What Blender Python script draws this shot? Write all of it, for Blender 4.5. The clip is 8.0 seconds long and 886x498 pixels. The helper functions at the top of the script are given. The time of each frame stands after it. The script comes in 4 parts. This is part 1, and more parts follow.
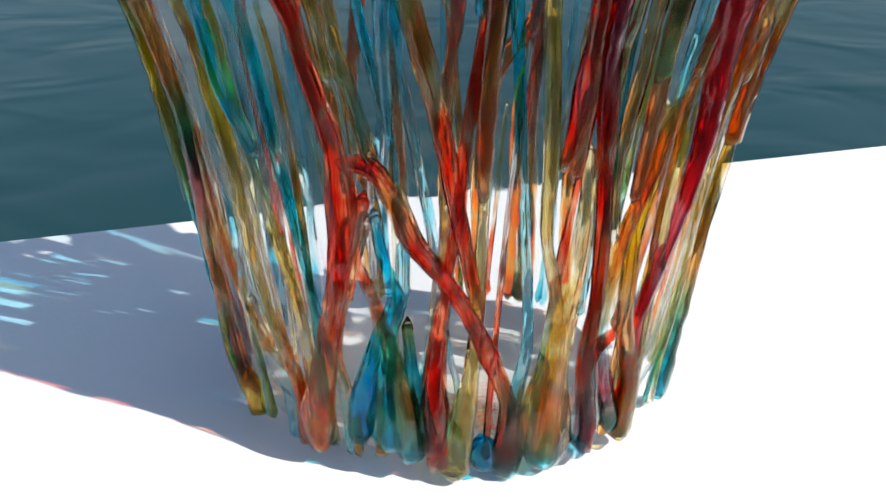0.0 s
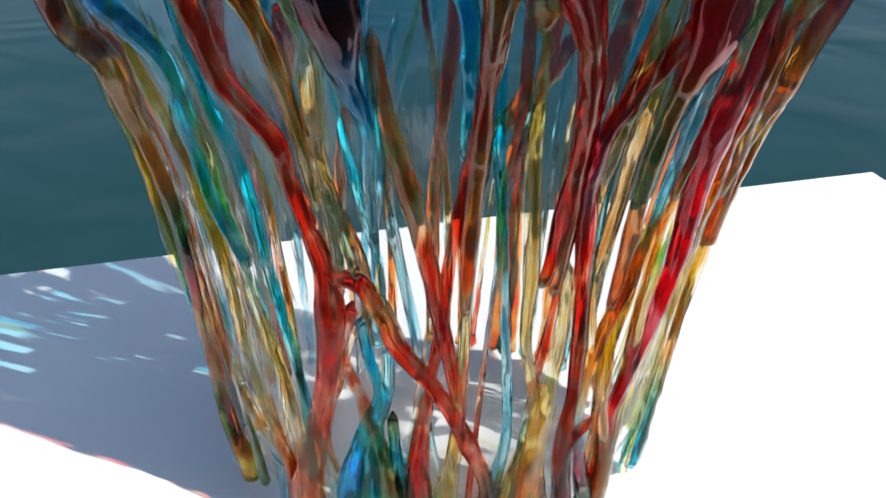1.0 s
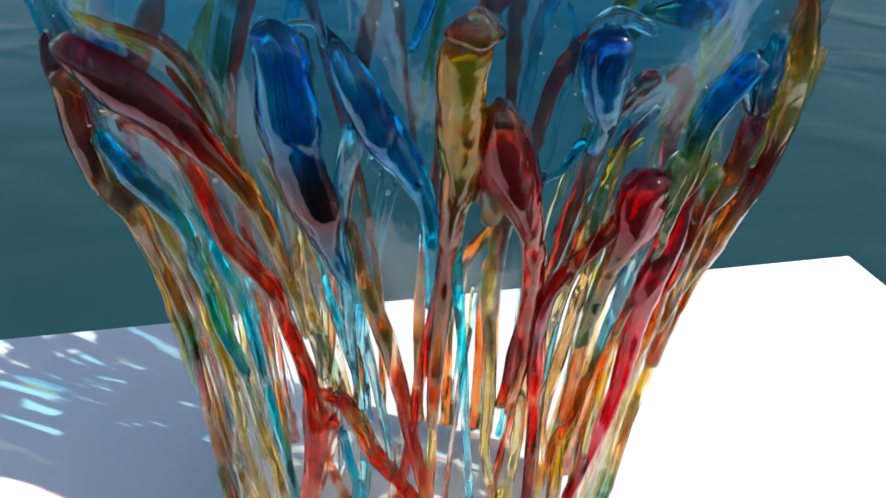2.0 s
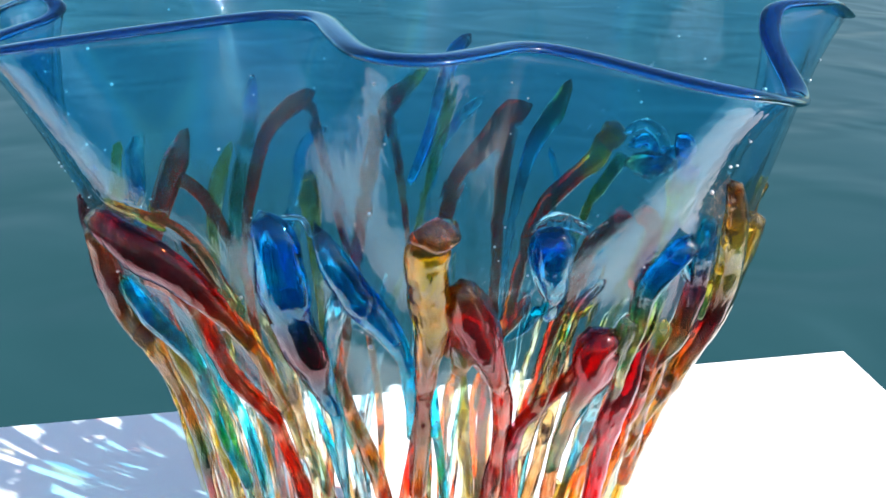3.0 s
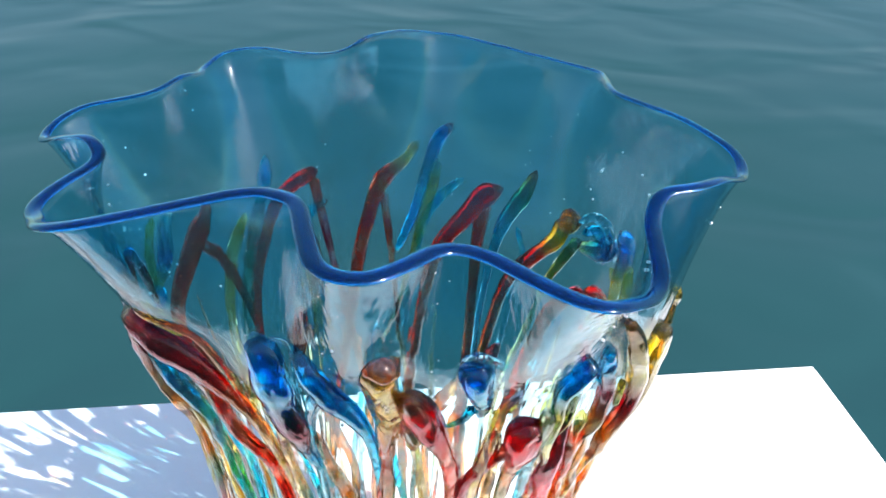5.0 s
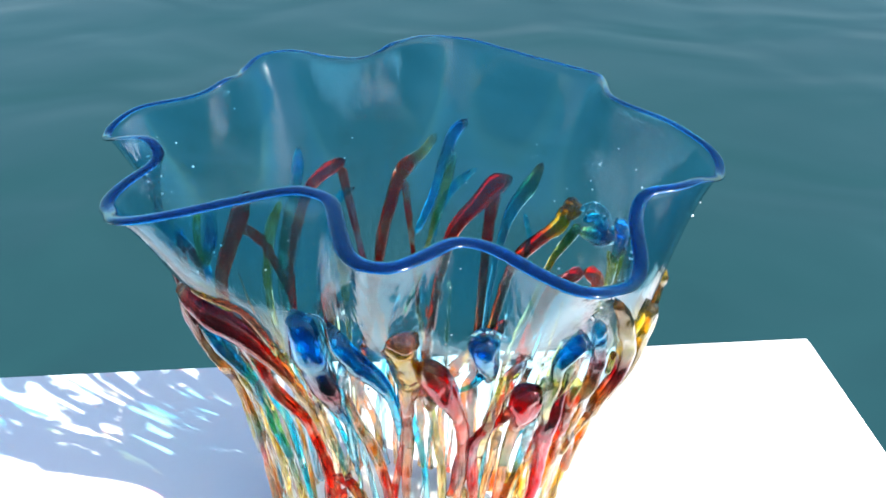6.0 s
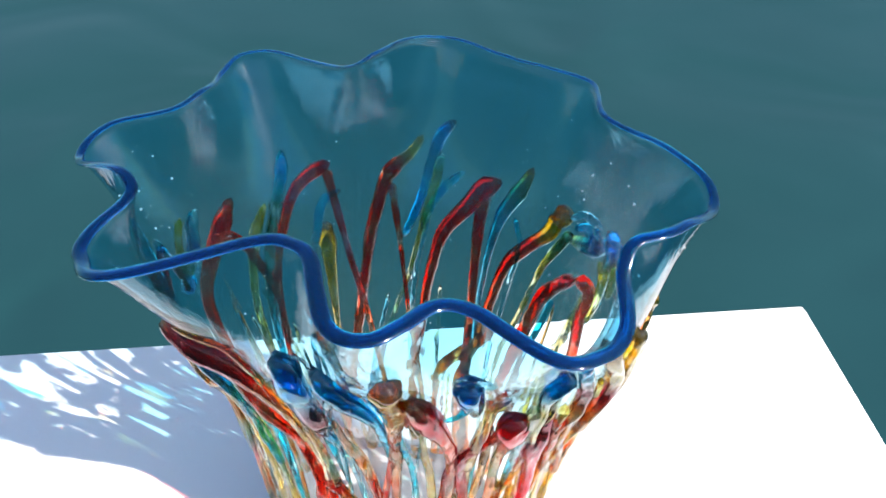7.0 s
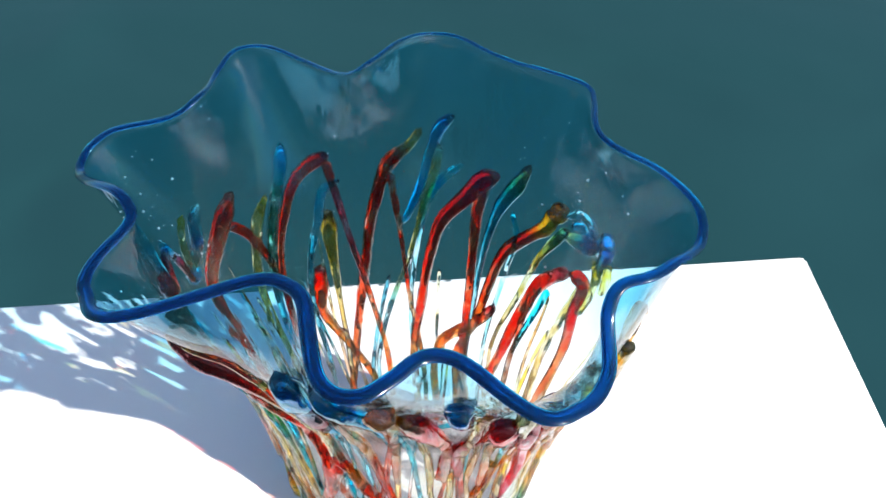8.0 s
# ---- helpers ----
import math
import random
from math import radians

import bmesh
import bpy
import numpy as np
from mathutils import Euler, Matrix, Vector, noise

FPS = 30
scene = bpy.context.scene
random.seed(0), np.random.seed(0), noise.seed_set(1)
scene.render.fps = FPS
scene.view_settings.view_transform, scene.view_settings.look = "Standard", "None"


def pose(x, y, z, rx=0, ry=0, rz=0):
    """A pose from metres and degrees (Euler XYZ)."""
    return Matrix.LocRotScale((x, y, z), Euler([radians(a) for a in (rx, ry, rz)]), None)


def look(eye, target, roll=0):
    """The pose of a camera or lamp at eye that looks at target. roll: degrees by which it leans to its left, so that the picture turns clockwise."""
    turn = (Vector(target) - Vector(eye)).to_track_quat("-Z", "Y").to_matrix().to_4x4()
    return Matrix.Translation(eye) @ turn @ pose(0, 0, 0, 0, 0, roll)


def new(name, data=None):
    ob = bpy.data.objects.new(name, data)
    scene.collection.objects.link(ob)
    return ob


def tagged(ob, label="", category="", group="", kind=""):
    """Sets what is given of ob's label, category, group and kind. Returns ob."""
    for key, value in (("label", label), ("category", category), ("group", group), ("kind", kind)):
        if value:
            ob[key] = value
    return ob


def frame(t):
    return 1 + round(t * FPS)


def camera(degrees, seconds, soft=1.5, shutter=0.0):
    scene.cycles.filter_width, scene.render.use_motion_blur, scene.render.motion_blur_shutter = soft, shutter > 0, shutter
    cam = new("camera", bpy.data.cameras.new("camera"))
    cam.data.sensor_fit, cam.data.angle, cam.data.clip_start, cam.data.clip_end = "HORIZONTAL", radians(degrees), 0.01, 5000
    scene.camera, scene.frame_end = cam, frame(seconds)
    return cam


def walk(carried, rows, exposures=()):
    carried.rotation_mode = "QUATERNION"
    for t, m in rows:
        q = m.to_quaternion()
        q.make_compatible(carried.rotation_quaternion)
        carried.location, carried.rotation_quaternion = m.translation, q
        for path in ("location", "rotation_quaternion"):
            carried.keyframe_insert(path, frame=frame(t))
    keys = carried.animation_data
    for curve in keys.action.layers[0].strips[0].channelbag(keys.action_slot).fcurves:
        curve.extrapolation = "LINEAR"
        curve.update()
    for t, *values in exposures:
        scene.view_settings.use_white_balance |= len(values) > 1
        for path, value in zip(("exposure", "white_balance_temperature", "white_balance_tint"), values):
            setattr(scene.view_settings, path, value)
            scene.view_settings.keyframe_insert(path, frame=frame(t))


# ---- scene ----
cam = camera(56.5, 8.0)
PATH = [
    (0, (0.065, 0.041, 0.206), (0.033, 1.813, -0.721), 0.1),
    (0.5, (0.065, 0.06, 0.224), (0.037, 1.79, -0.779), 0.6),
    (1, (0.068, 0.056, 0.257), (0.048, 1.764, -0.783), 1.1),
    (1.2, (0.07, 0.052, 0.274), (0.06, 1.754, -0.775), 1.5),
    (2.3, (0.089, 0.039, 0.326), (-0.018, 1.767, -0.675), 2.2),
    (2.5, (0.091, 0.038, 0.335), (-0.032, 1.771, -0.657), 2.1),
    (2.8, (0.098, 0.037, 0.353), (-0.049, 1.784, -0.608), 1.8),
    (3, (0.102, 0.029, 0.362), (-0.056, 1.798, -0.557), 1.7),
    (3.5, (0.112, 0.013, 0.378), (-0.066, 1.807, -0.489), 1.7),
    (4, (0.119, 0.021, 0.39), (-0.073, 1.802, -0.5), 2.2),
    (4.2, (0.118, 0.027, 0.403), (-0.069, 1.797, -0.509), 2.2),
    (5.3, (0.138, 0.0, 0.468), (-0.132, 1.637, -0.648), 2.1),
    (5.5, (0.138, -0.009, 0.474), (-0.137, 1.621, -0.65), 2.1),
    (6, (0.142, -0.023, 0.49), (-0.143, 1.592, -0.656), 1.5),
    (6.5, (0.147, -0.019, 0.505), (-0.131, 1.563, -0.686), 1.1),
    (7, (0.141, 0.021, 0.529), (-0.12, 1.498, -0.793), 1.1),
    (7.5, (0.143, 0.054, 0.552), (-0.106, 1.397, -0.908), 0.8),
    (8, (0.143, 0.063, 0.581), (-0.114, 1.327, -0.947), 0.2),
]
walk(cam, [(t, look(eye, target, roll)) for t, eye, target, roll in PATH], exposures=[(0.0, 0.25), (1.0, 0.32), (2.5, 0.65), (3.0, 1.12), (3.5, 1.25), (4.0, 1.18), (5.5, 1.3), (6.5, 1.38), (7.0, 1.0), (7.5, 0.95), (8.0, 0.65)])

scene.cycles.max_bounces = 24
scene.cycles.transmission_bounces = 20
scene.cycles.transparent_max_bounces = 24

# ---- daylight ----
SUN_TURN, SUN_UP = 108.6, 40.0
world = bpy.data.worlds.new("sky")
scene.world = world
world.use_nodes = True
sky = world.node_tree.nodes.new("ShaderNodeTexSky")
sky.sky_type = "NISHITA"
sky.sun_disc = False
sky.ozone_density, sky.dust_density = 2.8, 1.2
sky.sun_elevation, sky.sun_rotation = radians(SUN_UP), radians(SUN_TURN)
world.node_tree.nodes["Background"].inputs["Strength"].default_value = 0.10
world.node_tree.links.new(sky.outputs["Color"], world.node_tree.nodes["Background"].inputs["Color"])
sun = new("sun", bpy.data.lights.new("sun", "SUN"))
sun.data.energy, sun.data.angle, sun.data.color = 5.0, radians(0.5), (1.0, 0.95, 0.88)
toward = Vector((math.sin(radians(SUN_TURN)) * math.cos(radians(SUN_UP)), math.cos(radians(SUN_TURN)) * math.cos(radians(SUN_UP)), math.sin(radians(SUN_UP))))
sun.matrix_world = look(toward * 5, (0, 0, 0))


# ---- materials ----
def material(name):
    m = bpy.data.materials.new(name)
    m.use_nodes = True
    m.node_tree.nodes.clear()
    return m, m.node_tree.nodes, m.node_tree.links


def schlick(n, k, normal, least, most):
    """How strongly glass mirrors: little face on, much at a grazing look."""
    facing = n.new("ShaderNodeLayerWeight")
    facing.inputs["Blend"].default_value = 0.5
    k.new(normal, facing.inputs["Normal"])
    power = n.new("ShaderNodeMath")
    power.operation = "POWER"
    power.inputs[1].default_value = 4.6
    k.new(facing.outputs["Facing"], power.inputs[0])
    rise = n.new("ShaderNodeMapRange")
    rise.inputs["To Min"].default_value, rise.inputs["To Max"].default_value = least, most
    k.new(power.outputs[0], rise.inputs["Value"])
    return rise.outputs["Result"]


def glassy(n, k, colour, normal, pane_share, ior, least, most, soft=0.03, milk=0.0):
    """Glass: bent light with a sharp, faintly soft gloss on it, a share that passes straight on, and a milky share."""
    bent = n.new("ShaderNodeBsdfGlass")
    bent.inputs["Roughness"].default_value, bent.inputs["IOR"].default_value = 0.0, ior
    k.new(colour, bent.inputs["Color"])
    k.new(normal, bent.inputs["Normal"])
    pane = n.new("ShaderNodeBsdfTransparent")
    k.new(colour, pane.inputs["Color"])
    body = n.new("ShaderNodeMixShader")
    if isinstance(pane_share, float):
        body.inputs["Fac"].default_value = pane_share
    else:
        k.new(pane_share, body.inputs["Fac"])
    k.new(bent.outputs[0], body.inputs[1])
    k.new(pane.outputs[0], body.inputs[2])
    if milk:
        lit, glow, cloud, opal = n.new("ShaderNodeBsdfDiffuse"), n.new("ShaderNodeBsdfTranslucent"), n.new("ShaderNodeMixShader"), n.new("ShaderNodeMixShader")
        k.new(colour, lit.inputs["Color"])
        k.new(colour, glow.inputs["Color"])
        cloud.inputs["Fac"].default_value, opal.inputs["Fac"].default_value = 0.5, milk
        k.new(lit.outputs[0], cloud.inputs[1])
        k.new(glow.outputs[0], cloud.inputs[2])
        k.new(body.outputs[0], opal.inputs[1])
        k.new(cloud.outputs[0], opal.inputs[2])
        body = opal
    gloss = n.new("ShaderNodeBsdfGlossy")
    gloss.inputs["Roughness"].default_value = soft
    k.new(normal, gloss.inputs["Normal"])
    mix = n.new("ShaderNodeMixShader")
    k.new(schlick(n, k, normal, least, most), mix.inputs["Fac"])
    k.new(body.outputs[0], mix.inputs[1])
    k.new(gloss.outputs[0], mix.inputs[2])
    out = n.new("ShaderNodeOutputMaterial")
    k.new(mix.outputs[0], out.inputs["Surface"])


def clear_glass():
    """Clear glass that turns aqua towards the lip; streaks down it pass sun straight on, standing in for caustics."""
    m, n, k = material("clear_glass")
    where = n.new("ShaderNodeTexCoord")
    split = n.new("ShaderNodeSeparateXYZ")
    k.new(where.outputs["Object"], split.inputs[0])
    ramp = n.new("ShaderNodeMapRange")
    ramp.inputs["From Min"].default_value, ramp.inputs["From Max"].default_value = 0.15, 0.29
    k.new(split.outputs["Z"], ramp.inputs["Value"])
    tint = n.new("ShaderNodeMix")
    tint.data_type = "RGBA"
    tint.inputs["A"].default_value = (0.985, 0.993, 0.995, 1)
    tint.inputs["B"].default_value = (0.54, 0.89, 1.0, 1)
    k.new(ramp.outputs["Result"], tint.inputs["Factor"])
    stretch = n.new("ShaderNodeMapping")
    stretch.inputs["Scale"].default_value = (55, 55, 28)
    k.new(where.outputs["Object"], stretch.inputs["Vector"])
    streak = n.new("ShaderNodeTexNoise")
    streak.inputs["Scale"].default_value, streak.inputs["Detail"].default_value = 1.0, 2.0
    k.new(stretch.outputs["Vector"], streak.inputs["Vector"])
    caustic_mask = n.new("ShaderNodeMapRange")
    caustic_mask.inputs["From Min"].default_value, caustic_mask.inputs["From Max"].default_value = 0.42, 0.47
    caustic_mask.inputs["To Min"].default_value, caustic_mask.inputs["To Max"].default_value = 0.0, 1.0
    k.new(streak.outputs["Fac"], caustic_mask.inputs["Value"])
    bump = n.new("ShaderNodeBump")
    bump.inputs["Strength"].default_value, bump.inputs["Distance"].default_value = 0.10, 0.001
    k.new(streak.outputs["Fac"], bump.inputs["Height"])
    comb = n.new("ShaderNodeMapping")
    comb.inputs["Scale"].default_value = (330, 330, 14)
    k.new(where.outputs["Object"], comb.inputs["Vector"])
    hair = n.new("ShaderNodeTexNoise")
    hair.inputs["Scale"].default_value, hair.inputs["Detail"].default_value, hair.inputs["Distortion"].default_value = 1.0, 1.0, 0.4
    k.new(comb.outputs["Vector"], hair.inputs["Vector"])
    ripple = n.new("ShaderNodeBump")
    ripple.inputs["Strength"].default_value, ripple.inputs["Distance"].default_value = 0.30, 0.001
    k.new(hair.outputs["Fac"], ripple.inputs["Height"])
    k.new(bump.outputs["Normal"], ripple.inputs["Normal"])
    glassy(n, k, tint.outputs["Result"], ripple.outputs["Normal"], caustic_mask.outputs["Result"], 1.012, 0.042, 0.9, 0.02)
    return m


def tinted_glass(name, through_light, veins, ior, shine, marble=0.0):
    """Coloured glass; its colour is carried by the mesh as the layer 'tint', with darker veins drawn along it."""
    m, n, k = material(name)
    tint = n.new("ShaderNodeAttribute")
    tint.attribute_name = "tint"
    where = n.new("ShaderNodeTexCoord")
    stretch = n.new("ShaderNodeMapping")
    stretch.inputs["Scale"].default_value = (420, 420, 40)
    k.new(where.outputs["Object"], stretch.inputs["Vector"])
    vein = n.new("ShaderNodeTexNoise")
    vein.inputs["Scale"].default_value, vein.inputs["Detail"].default_value, vein.inputs["Distortion"].default_value = 1.0, 3.0, 0.6
    k.new(stretch.outputs["Vector"], vein.inputs["Vector"])
    dark = n.new("ShaderNodeMapRange")
    dark.inputs["From Min"].default_value, dark.inputs["From Max"].default_value = 0.42, 0.30
    dark.inputs["To Min"].default_value, dark.inputs["To Max"].default_value = 0.0, veins
    k.new(vein.outputs["Fac"], dark.inputs["Value"])
    deep = n.new("ShaderNodeMix")
    deep.data_type, deep.blend_type = "RGBA", "MULTIPLY"
    k.new(dark.outputs["Result"], deep.inputs["Factor"])
    k.new(tint.outputs["Color"], deep.inputs["A"])
    deep.inputs["B"].default_value = (0.45, 0.40, 0.45, 1)
    knead = n.new("ShaderNodeMapping")
    knead.inputs["Scale"].default_value = (170, 170, 55)
    k.new(where.outputs["Object"], knead.inputs["Vector"])
    lump = n.new("ShaderNodeTexNoise")
    lump.inputs["Scale"].default_value, lump.inputs["Detail"].default_value, lump.inputs["Distortion"].default_value = 1.0, 1.0, 0.8
    k.new(knead.outputs["Vector"], lump.inputs["Vector"])
    depth = n.new("ShaderNodeMapRange")
    depth.inputs["From Min"].default_value, depth.inputs["From Max"].default_value = 0.34, 0.64
    depth.inputs["To Min"].default_value, depth.inputs["To Max"].default_value = 1.0 + marble, 1.0 - marble
    k.new(lump.outputs["Fac"], depth.inputs["Value"])
    swirl = n.new("ShaderNodeGamma")
    k.new(deep.outputs["Result"], swirl.inputs["Color"])
    k.new(depth.outputs["Result"], swirl.inputs["Gamma"])
    bump = n.new("ShaderNodeBump")
    bump.inputs["Strength"].default_value, bump.inputs["Distance"].default_value = 0.35 * marble, 0.004
    k.new(lump.outputs["Fac"], bump.inputs["Height"])
    # See-through streaks let sun by, to imitate caustics in the strands' shadow.
    rain = n.new("ShaderNodeMapping")
    rain.inputs["Scale"].default_value = (140, 140, 22)
    k.new(where.outputs["Object"], rain.inputs["Vector"])
    caustic_noise = n.new("ShaderNodeTexNoise")
    caustic_noise.inputs["Scale"].default_value, caustic_noise.inputs["Detail"].default_value = 1.0, 1.0
    k.new(rain.outputs["Vector"], caustic_noise.inputs["Vector"])
    gap = n.new("ShaderNodeMapRange")
    gap.inputs["From Min"].default_value, gap.inputs["From Max"].default_value = 0.50, 0.53
    gap.inputs["To Min"].default_value, gap.inputs["To Max"].default_value = 0.0, through_light
    k.new(caustic_noise.outputs["Fac"], gap.inputs["Value"])
    glassy(n, k, swirl.outputs["Color"], bump.outputs["Normal"], gap.outputs["Result"], ior, *shine)
    return m


def white_paint():
    m, n, k = material("white_paint")
    out = n.new("ShaderNodeOutputMaterial")
    where = n.new("ShaderNodeTexCoord")
    cloud = n.new("ShaderNodeTexNoise")
    cloud.inputs["Scale"].default_value, cloud.inputs["Detail"].default_value = 9.0, 6.0
    k.new(where.outputs["Object"], cloud.inputs["Vector"])
    shade = n.new("ShaderNodeMix")
    shade.data_type = "RGBA"
    shade.inputs["A"].default_value, shade.inputs["B"].default_value = (0.79, 0.79, 0.79, 1), (0.84, 0.84, 0.84, 1)
    k.new(cloud.outputs["Fac"], shade.inputs["Factor"])
    grain = n.new("ShaderNodeTexNoise")
    grain.inputs["Scale"].default_value, grain.inputs["Detail"].default_value = 420.0, 4.0
    k.new(where.outputs["Object"], grain.inputs["Vector"])
    bump = n.new("ShaderNodeBump")
    bump.inputs["Strength"].default_value, bump.inputs["Distance"].default_value = 0.06, 0.001
    k.new(grain.outputs["Fac"], bump.inputs["Height"])
    paint = n.new("ShaderNodeBsdfPrincipled")
    paint.inputs["Roughness"].default_value = 0.45
    k.new(shade.outputs["Result"], paint.inputs["Base Color"])
    k.new(bump.outputs["Normal"], paint.inputs["Normal"])
    k.new(paint.outputs[0], out.inputs["Surface"])
    return m


def sea_water():
    """Deep green harbour water with slow swell and fine ripples."""
    m, n, k = material("sea_water")
    out = n.new("ShaderNodeOutputMaterial")
    where = n.new("ShaderNodeTexCoord")
    turn = n.new("ShaderNodeMapping")
    turn.inputs["Rotation"].default_value = (0, 0, radians(-20))
    turn.inputs["Scale"].default_value = (0.95, 1.25, 1)
    k.new(where.outputs["Object"], turn.inputs["Vector"])
    swell = n.new("ShaderNodeTexNoise")
    swell.inputs["Scale"].default_value, swell.inputs["Detail"].default_value, swell.inputs["Distortion"].default_value = 0.5, 1.2, 0.8
    k.new(turn.outputs["Vector"], swell.inputs["Vector"])
    fine = n.new("ShaderNodeTexNoise")
    fine.inputs["Scale"].default_value, fine.inputs["Detail"].default_value = 2.6, 2.0
    k.new(turn.outputs["Vector"], fine.inputs["Vector"])
    low = n.new("ShaderNodeBump")
    low.inputs["Strength"].default_value, low.inputs["Distance"].default_value = 1.0, 0.085
    k.new(swell.outputs["Fac"], low.inputs["Height"])
    high = n.new("ShaderNodeBump")
    high.inputs["Strength"].default_value, high.inputs["Distance"].default_value = 0.15, 0.006
    k.new(fine.outputs["Fac"], high.inputs["Height"])
    k.new(low.outputs["Normal"], high.inputs["Normal"])
    murk = n.new("ShaderNodeTexNoise")
    murk.inputs["Scale"].default_value, murk.inputs["Detail"].default_value = 0.8, 3.0
    k.new(where.outputs["Object"], murk.inputs["Vector"])
    shade = n.new("ShaderNodeMix")
    shade.data_type = "RGBA"
    shade.inputs["A"].default_value, shade.inputs["B"].default_value = (0.0105, 0.043, 0.049, 1), (0.0135, 0.053, 0.060, 1)
    k.new(murk.outputs["Fac"], shade.inputs["Factor"])
    water = n.new("ShaderNodeBsdfPrincipled")
    water.inputs["Roughness"].default_value, water.inputs["IOR"].default_value = 0.28, 1.33
    water.inputs["Specular IOR Level"].default_value = 0.24
    k.new(shade.outputs["Result"], water.inputs["Base Color"])
    k.new(high.outputs["Normal"], water.inputs["Normal"])
    k.new(water.outputs[0], out.inputs["Surface"])
    return m


CLEAR = clear_glass()
STRAND_GLASS = tinted_glass("strand_glass", 1.0, 0.35, 1.34, (0.025, 0.85, 0.04), 0.85)
CORE_GLASS = tinted_glass("core_glass", 1.0, 0.45, 1.14, (0.0, 0.2, 0.1, 0.05), 0.75)
BUD_GLASS = tinted_glass("bud_glass", 0.0, 0.2, 1.46, (0.03, 0.9, 0.05), 0.6)
BUD_CORE = tinted_glass("bud_core", 0.0, 0.4, 1.2, (0.01, 0.4, 0.08, 0.06), 0.75)
LIP_GLASS = tinted_glass("lip_glass", 0.0, 0.05, 1.45, (0.04, 0.9, 0.12))
GLINT_SEED_GLASS = tinted_glass("glint_seed_glass", 0.0, 0.0, 1.3, (0.55, 0.9, 0.42))
PAINT, WATER = white_paint(), sea_water()



# ---- setting ----
def link(name, bm, mat, parent=None, label=""):
    """Links a bmesh as one smooth mesh object."""
    data = bpy.data.meshes.new(name)
    bmesh.ops.recalc_face_normals(bm, faces=bm.faces)
    for f in bm.faces:
        f.smooth = True
    bm.to_mesh(data)
    bm.free()
    data.materials.append(mat)
    ob = new(name, data)
    ob.parent = parent
    return tagged(ob, label=label)


def plinth():
    """The white block on which the vase stands; its top is at 0."""
    bm = bmesh.new()
    bmesh.ops.create_cube(bm, size=1)
    for v in bm.verts:
        v.co = Vector((v.co.x * 1.5, v.co.y * 0.33, v.co.z * 3.4))
    bmesh.ops.bevel(bm, geom=bm.edges[:], offset=0.004, segments=3, affect="EDGES")
    ob = link("plinth", bm, PAINT)
    for f in ob.data.polygons:
        f.use_smooth = f.area < 0.02
    corner, turn = Vector((0.373, 0.605, 0)), radians(16.3)
    along, ahead = Vector((math.cos(turn), math.sin(turn), 0)), Vector((-math.sin(turn), math.cos(turn), 0))
    middle = corner - along * 0.75 - ahead * 0.165
    ob.matrix_world = Matrix.Translation((middle.x, middle.y, -1.7)) @ Matrix.Rotation(turn, 4, "Z")
    return tagged(ob, "white painted block with sharp edges above the sea", "plinth", kind="structure")


def sea():
    bm = bmesh.new()
    bmesh.ops.create_grid(bm, x_segments=8, y_segments=8, size=2000)
    ob = link("water", bm, WATER)
    ob.location = (0, 0, -3.0)
    return tagged(ob, "calm dark green sea water with soft ripples", "water", kind="structure")


plinth()
sea()

# ---- the vase ----
def glide(xs, ys, x):
    """A smooth curve through the knots."""
    xs, ys = np.asarray(xs, float), np.asarray(ys, float)
    slope = np.gradient(ys, xs)
    i = np.clip(np.searchsorted(xs, x) - 1, 0, len(xs) - 2)
    h = xs[i + 1] - xs[i]
    u = np.clip((x - xs[i]) / h, 0, 1)
    return ((2 * u**3 - 3 * u**2 + 1) * ys[i] + (u**3 - 2 * u**2 + u) * h * slope[i]
            + (3 * u**2 - 2 * u**3) * ys[i + 1] + (u**3 - u**2) * h * slope[i + 1])


# The oval body: half width and half depth at each height, and the ruffled lip as (turn, reach).
HEIGHTS = [0.0, 0.05, 0.10, 0.15, 0.18, 0.20, 0.22, 0.25, 0.32]
HALF_WIDTH = [0.081, 0.089, 0.095, 0.105, 0.115, 0.120, 0.123, 0.128, 0.136]
HALF_DEPTH = [0.058, 0.053, 0.050, 0.051, 0.060, 0.066, 0.071, 0.081, 0.093]
LIP = 0.312
RUFFLE = [(-180, 0.158), (-172.5, 0.145), (-168, 0.133), (-157.5, 0.121), (-135, 0.159), (-124.5, 0.157), (-118.5, 0.12), (-115.5, 0.105), (-112.5, 0.098),
          (-106.5, 0.096), (-97.5, 0.11), (-93, 0.134), (-90, 0.153), (-84, 0.16), (-79.5, 0.147), (-75, 0.133), (-67.5, 0.134), (-60, 0.169),
          (-54, 0.166), (-45, 0.151), (-34.5, 0.126), (-27, 0.122), (-22.5, 0.127), (-12, 0.133), (0, 0.141), (15, 0.14), (22.5, 0.131),
          (30, 0.118), (45, 0.125), (52.5, 0.143), (57, 0.155), (67.5, 0.153), (72, 0.148), (76.5, 0.149), (90, 0.163), (93, 0.156),
          (96, 0.142), (102, 0.108), (112.5, 0.103), (118.5, 0.137), (123, 0.166), (127.5, 0.175), (135, 0.16), (142.5, 0.14), (157.5, 0.13),
          (168, 0.156)]
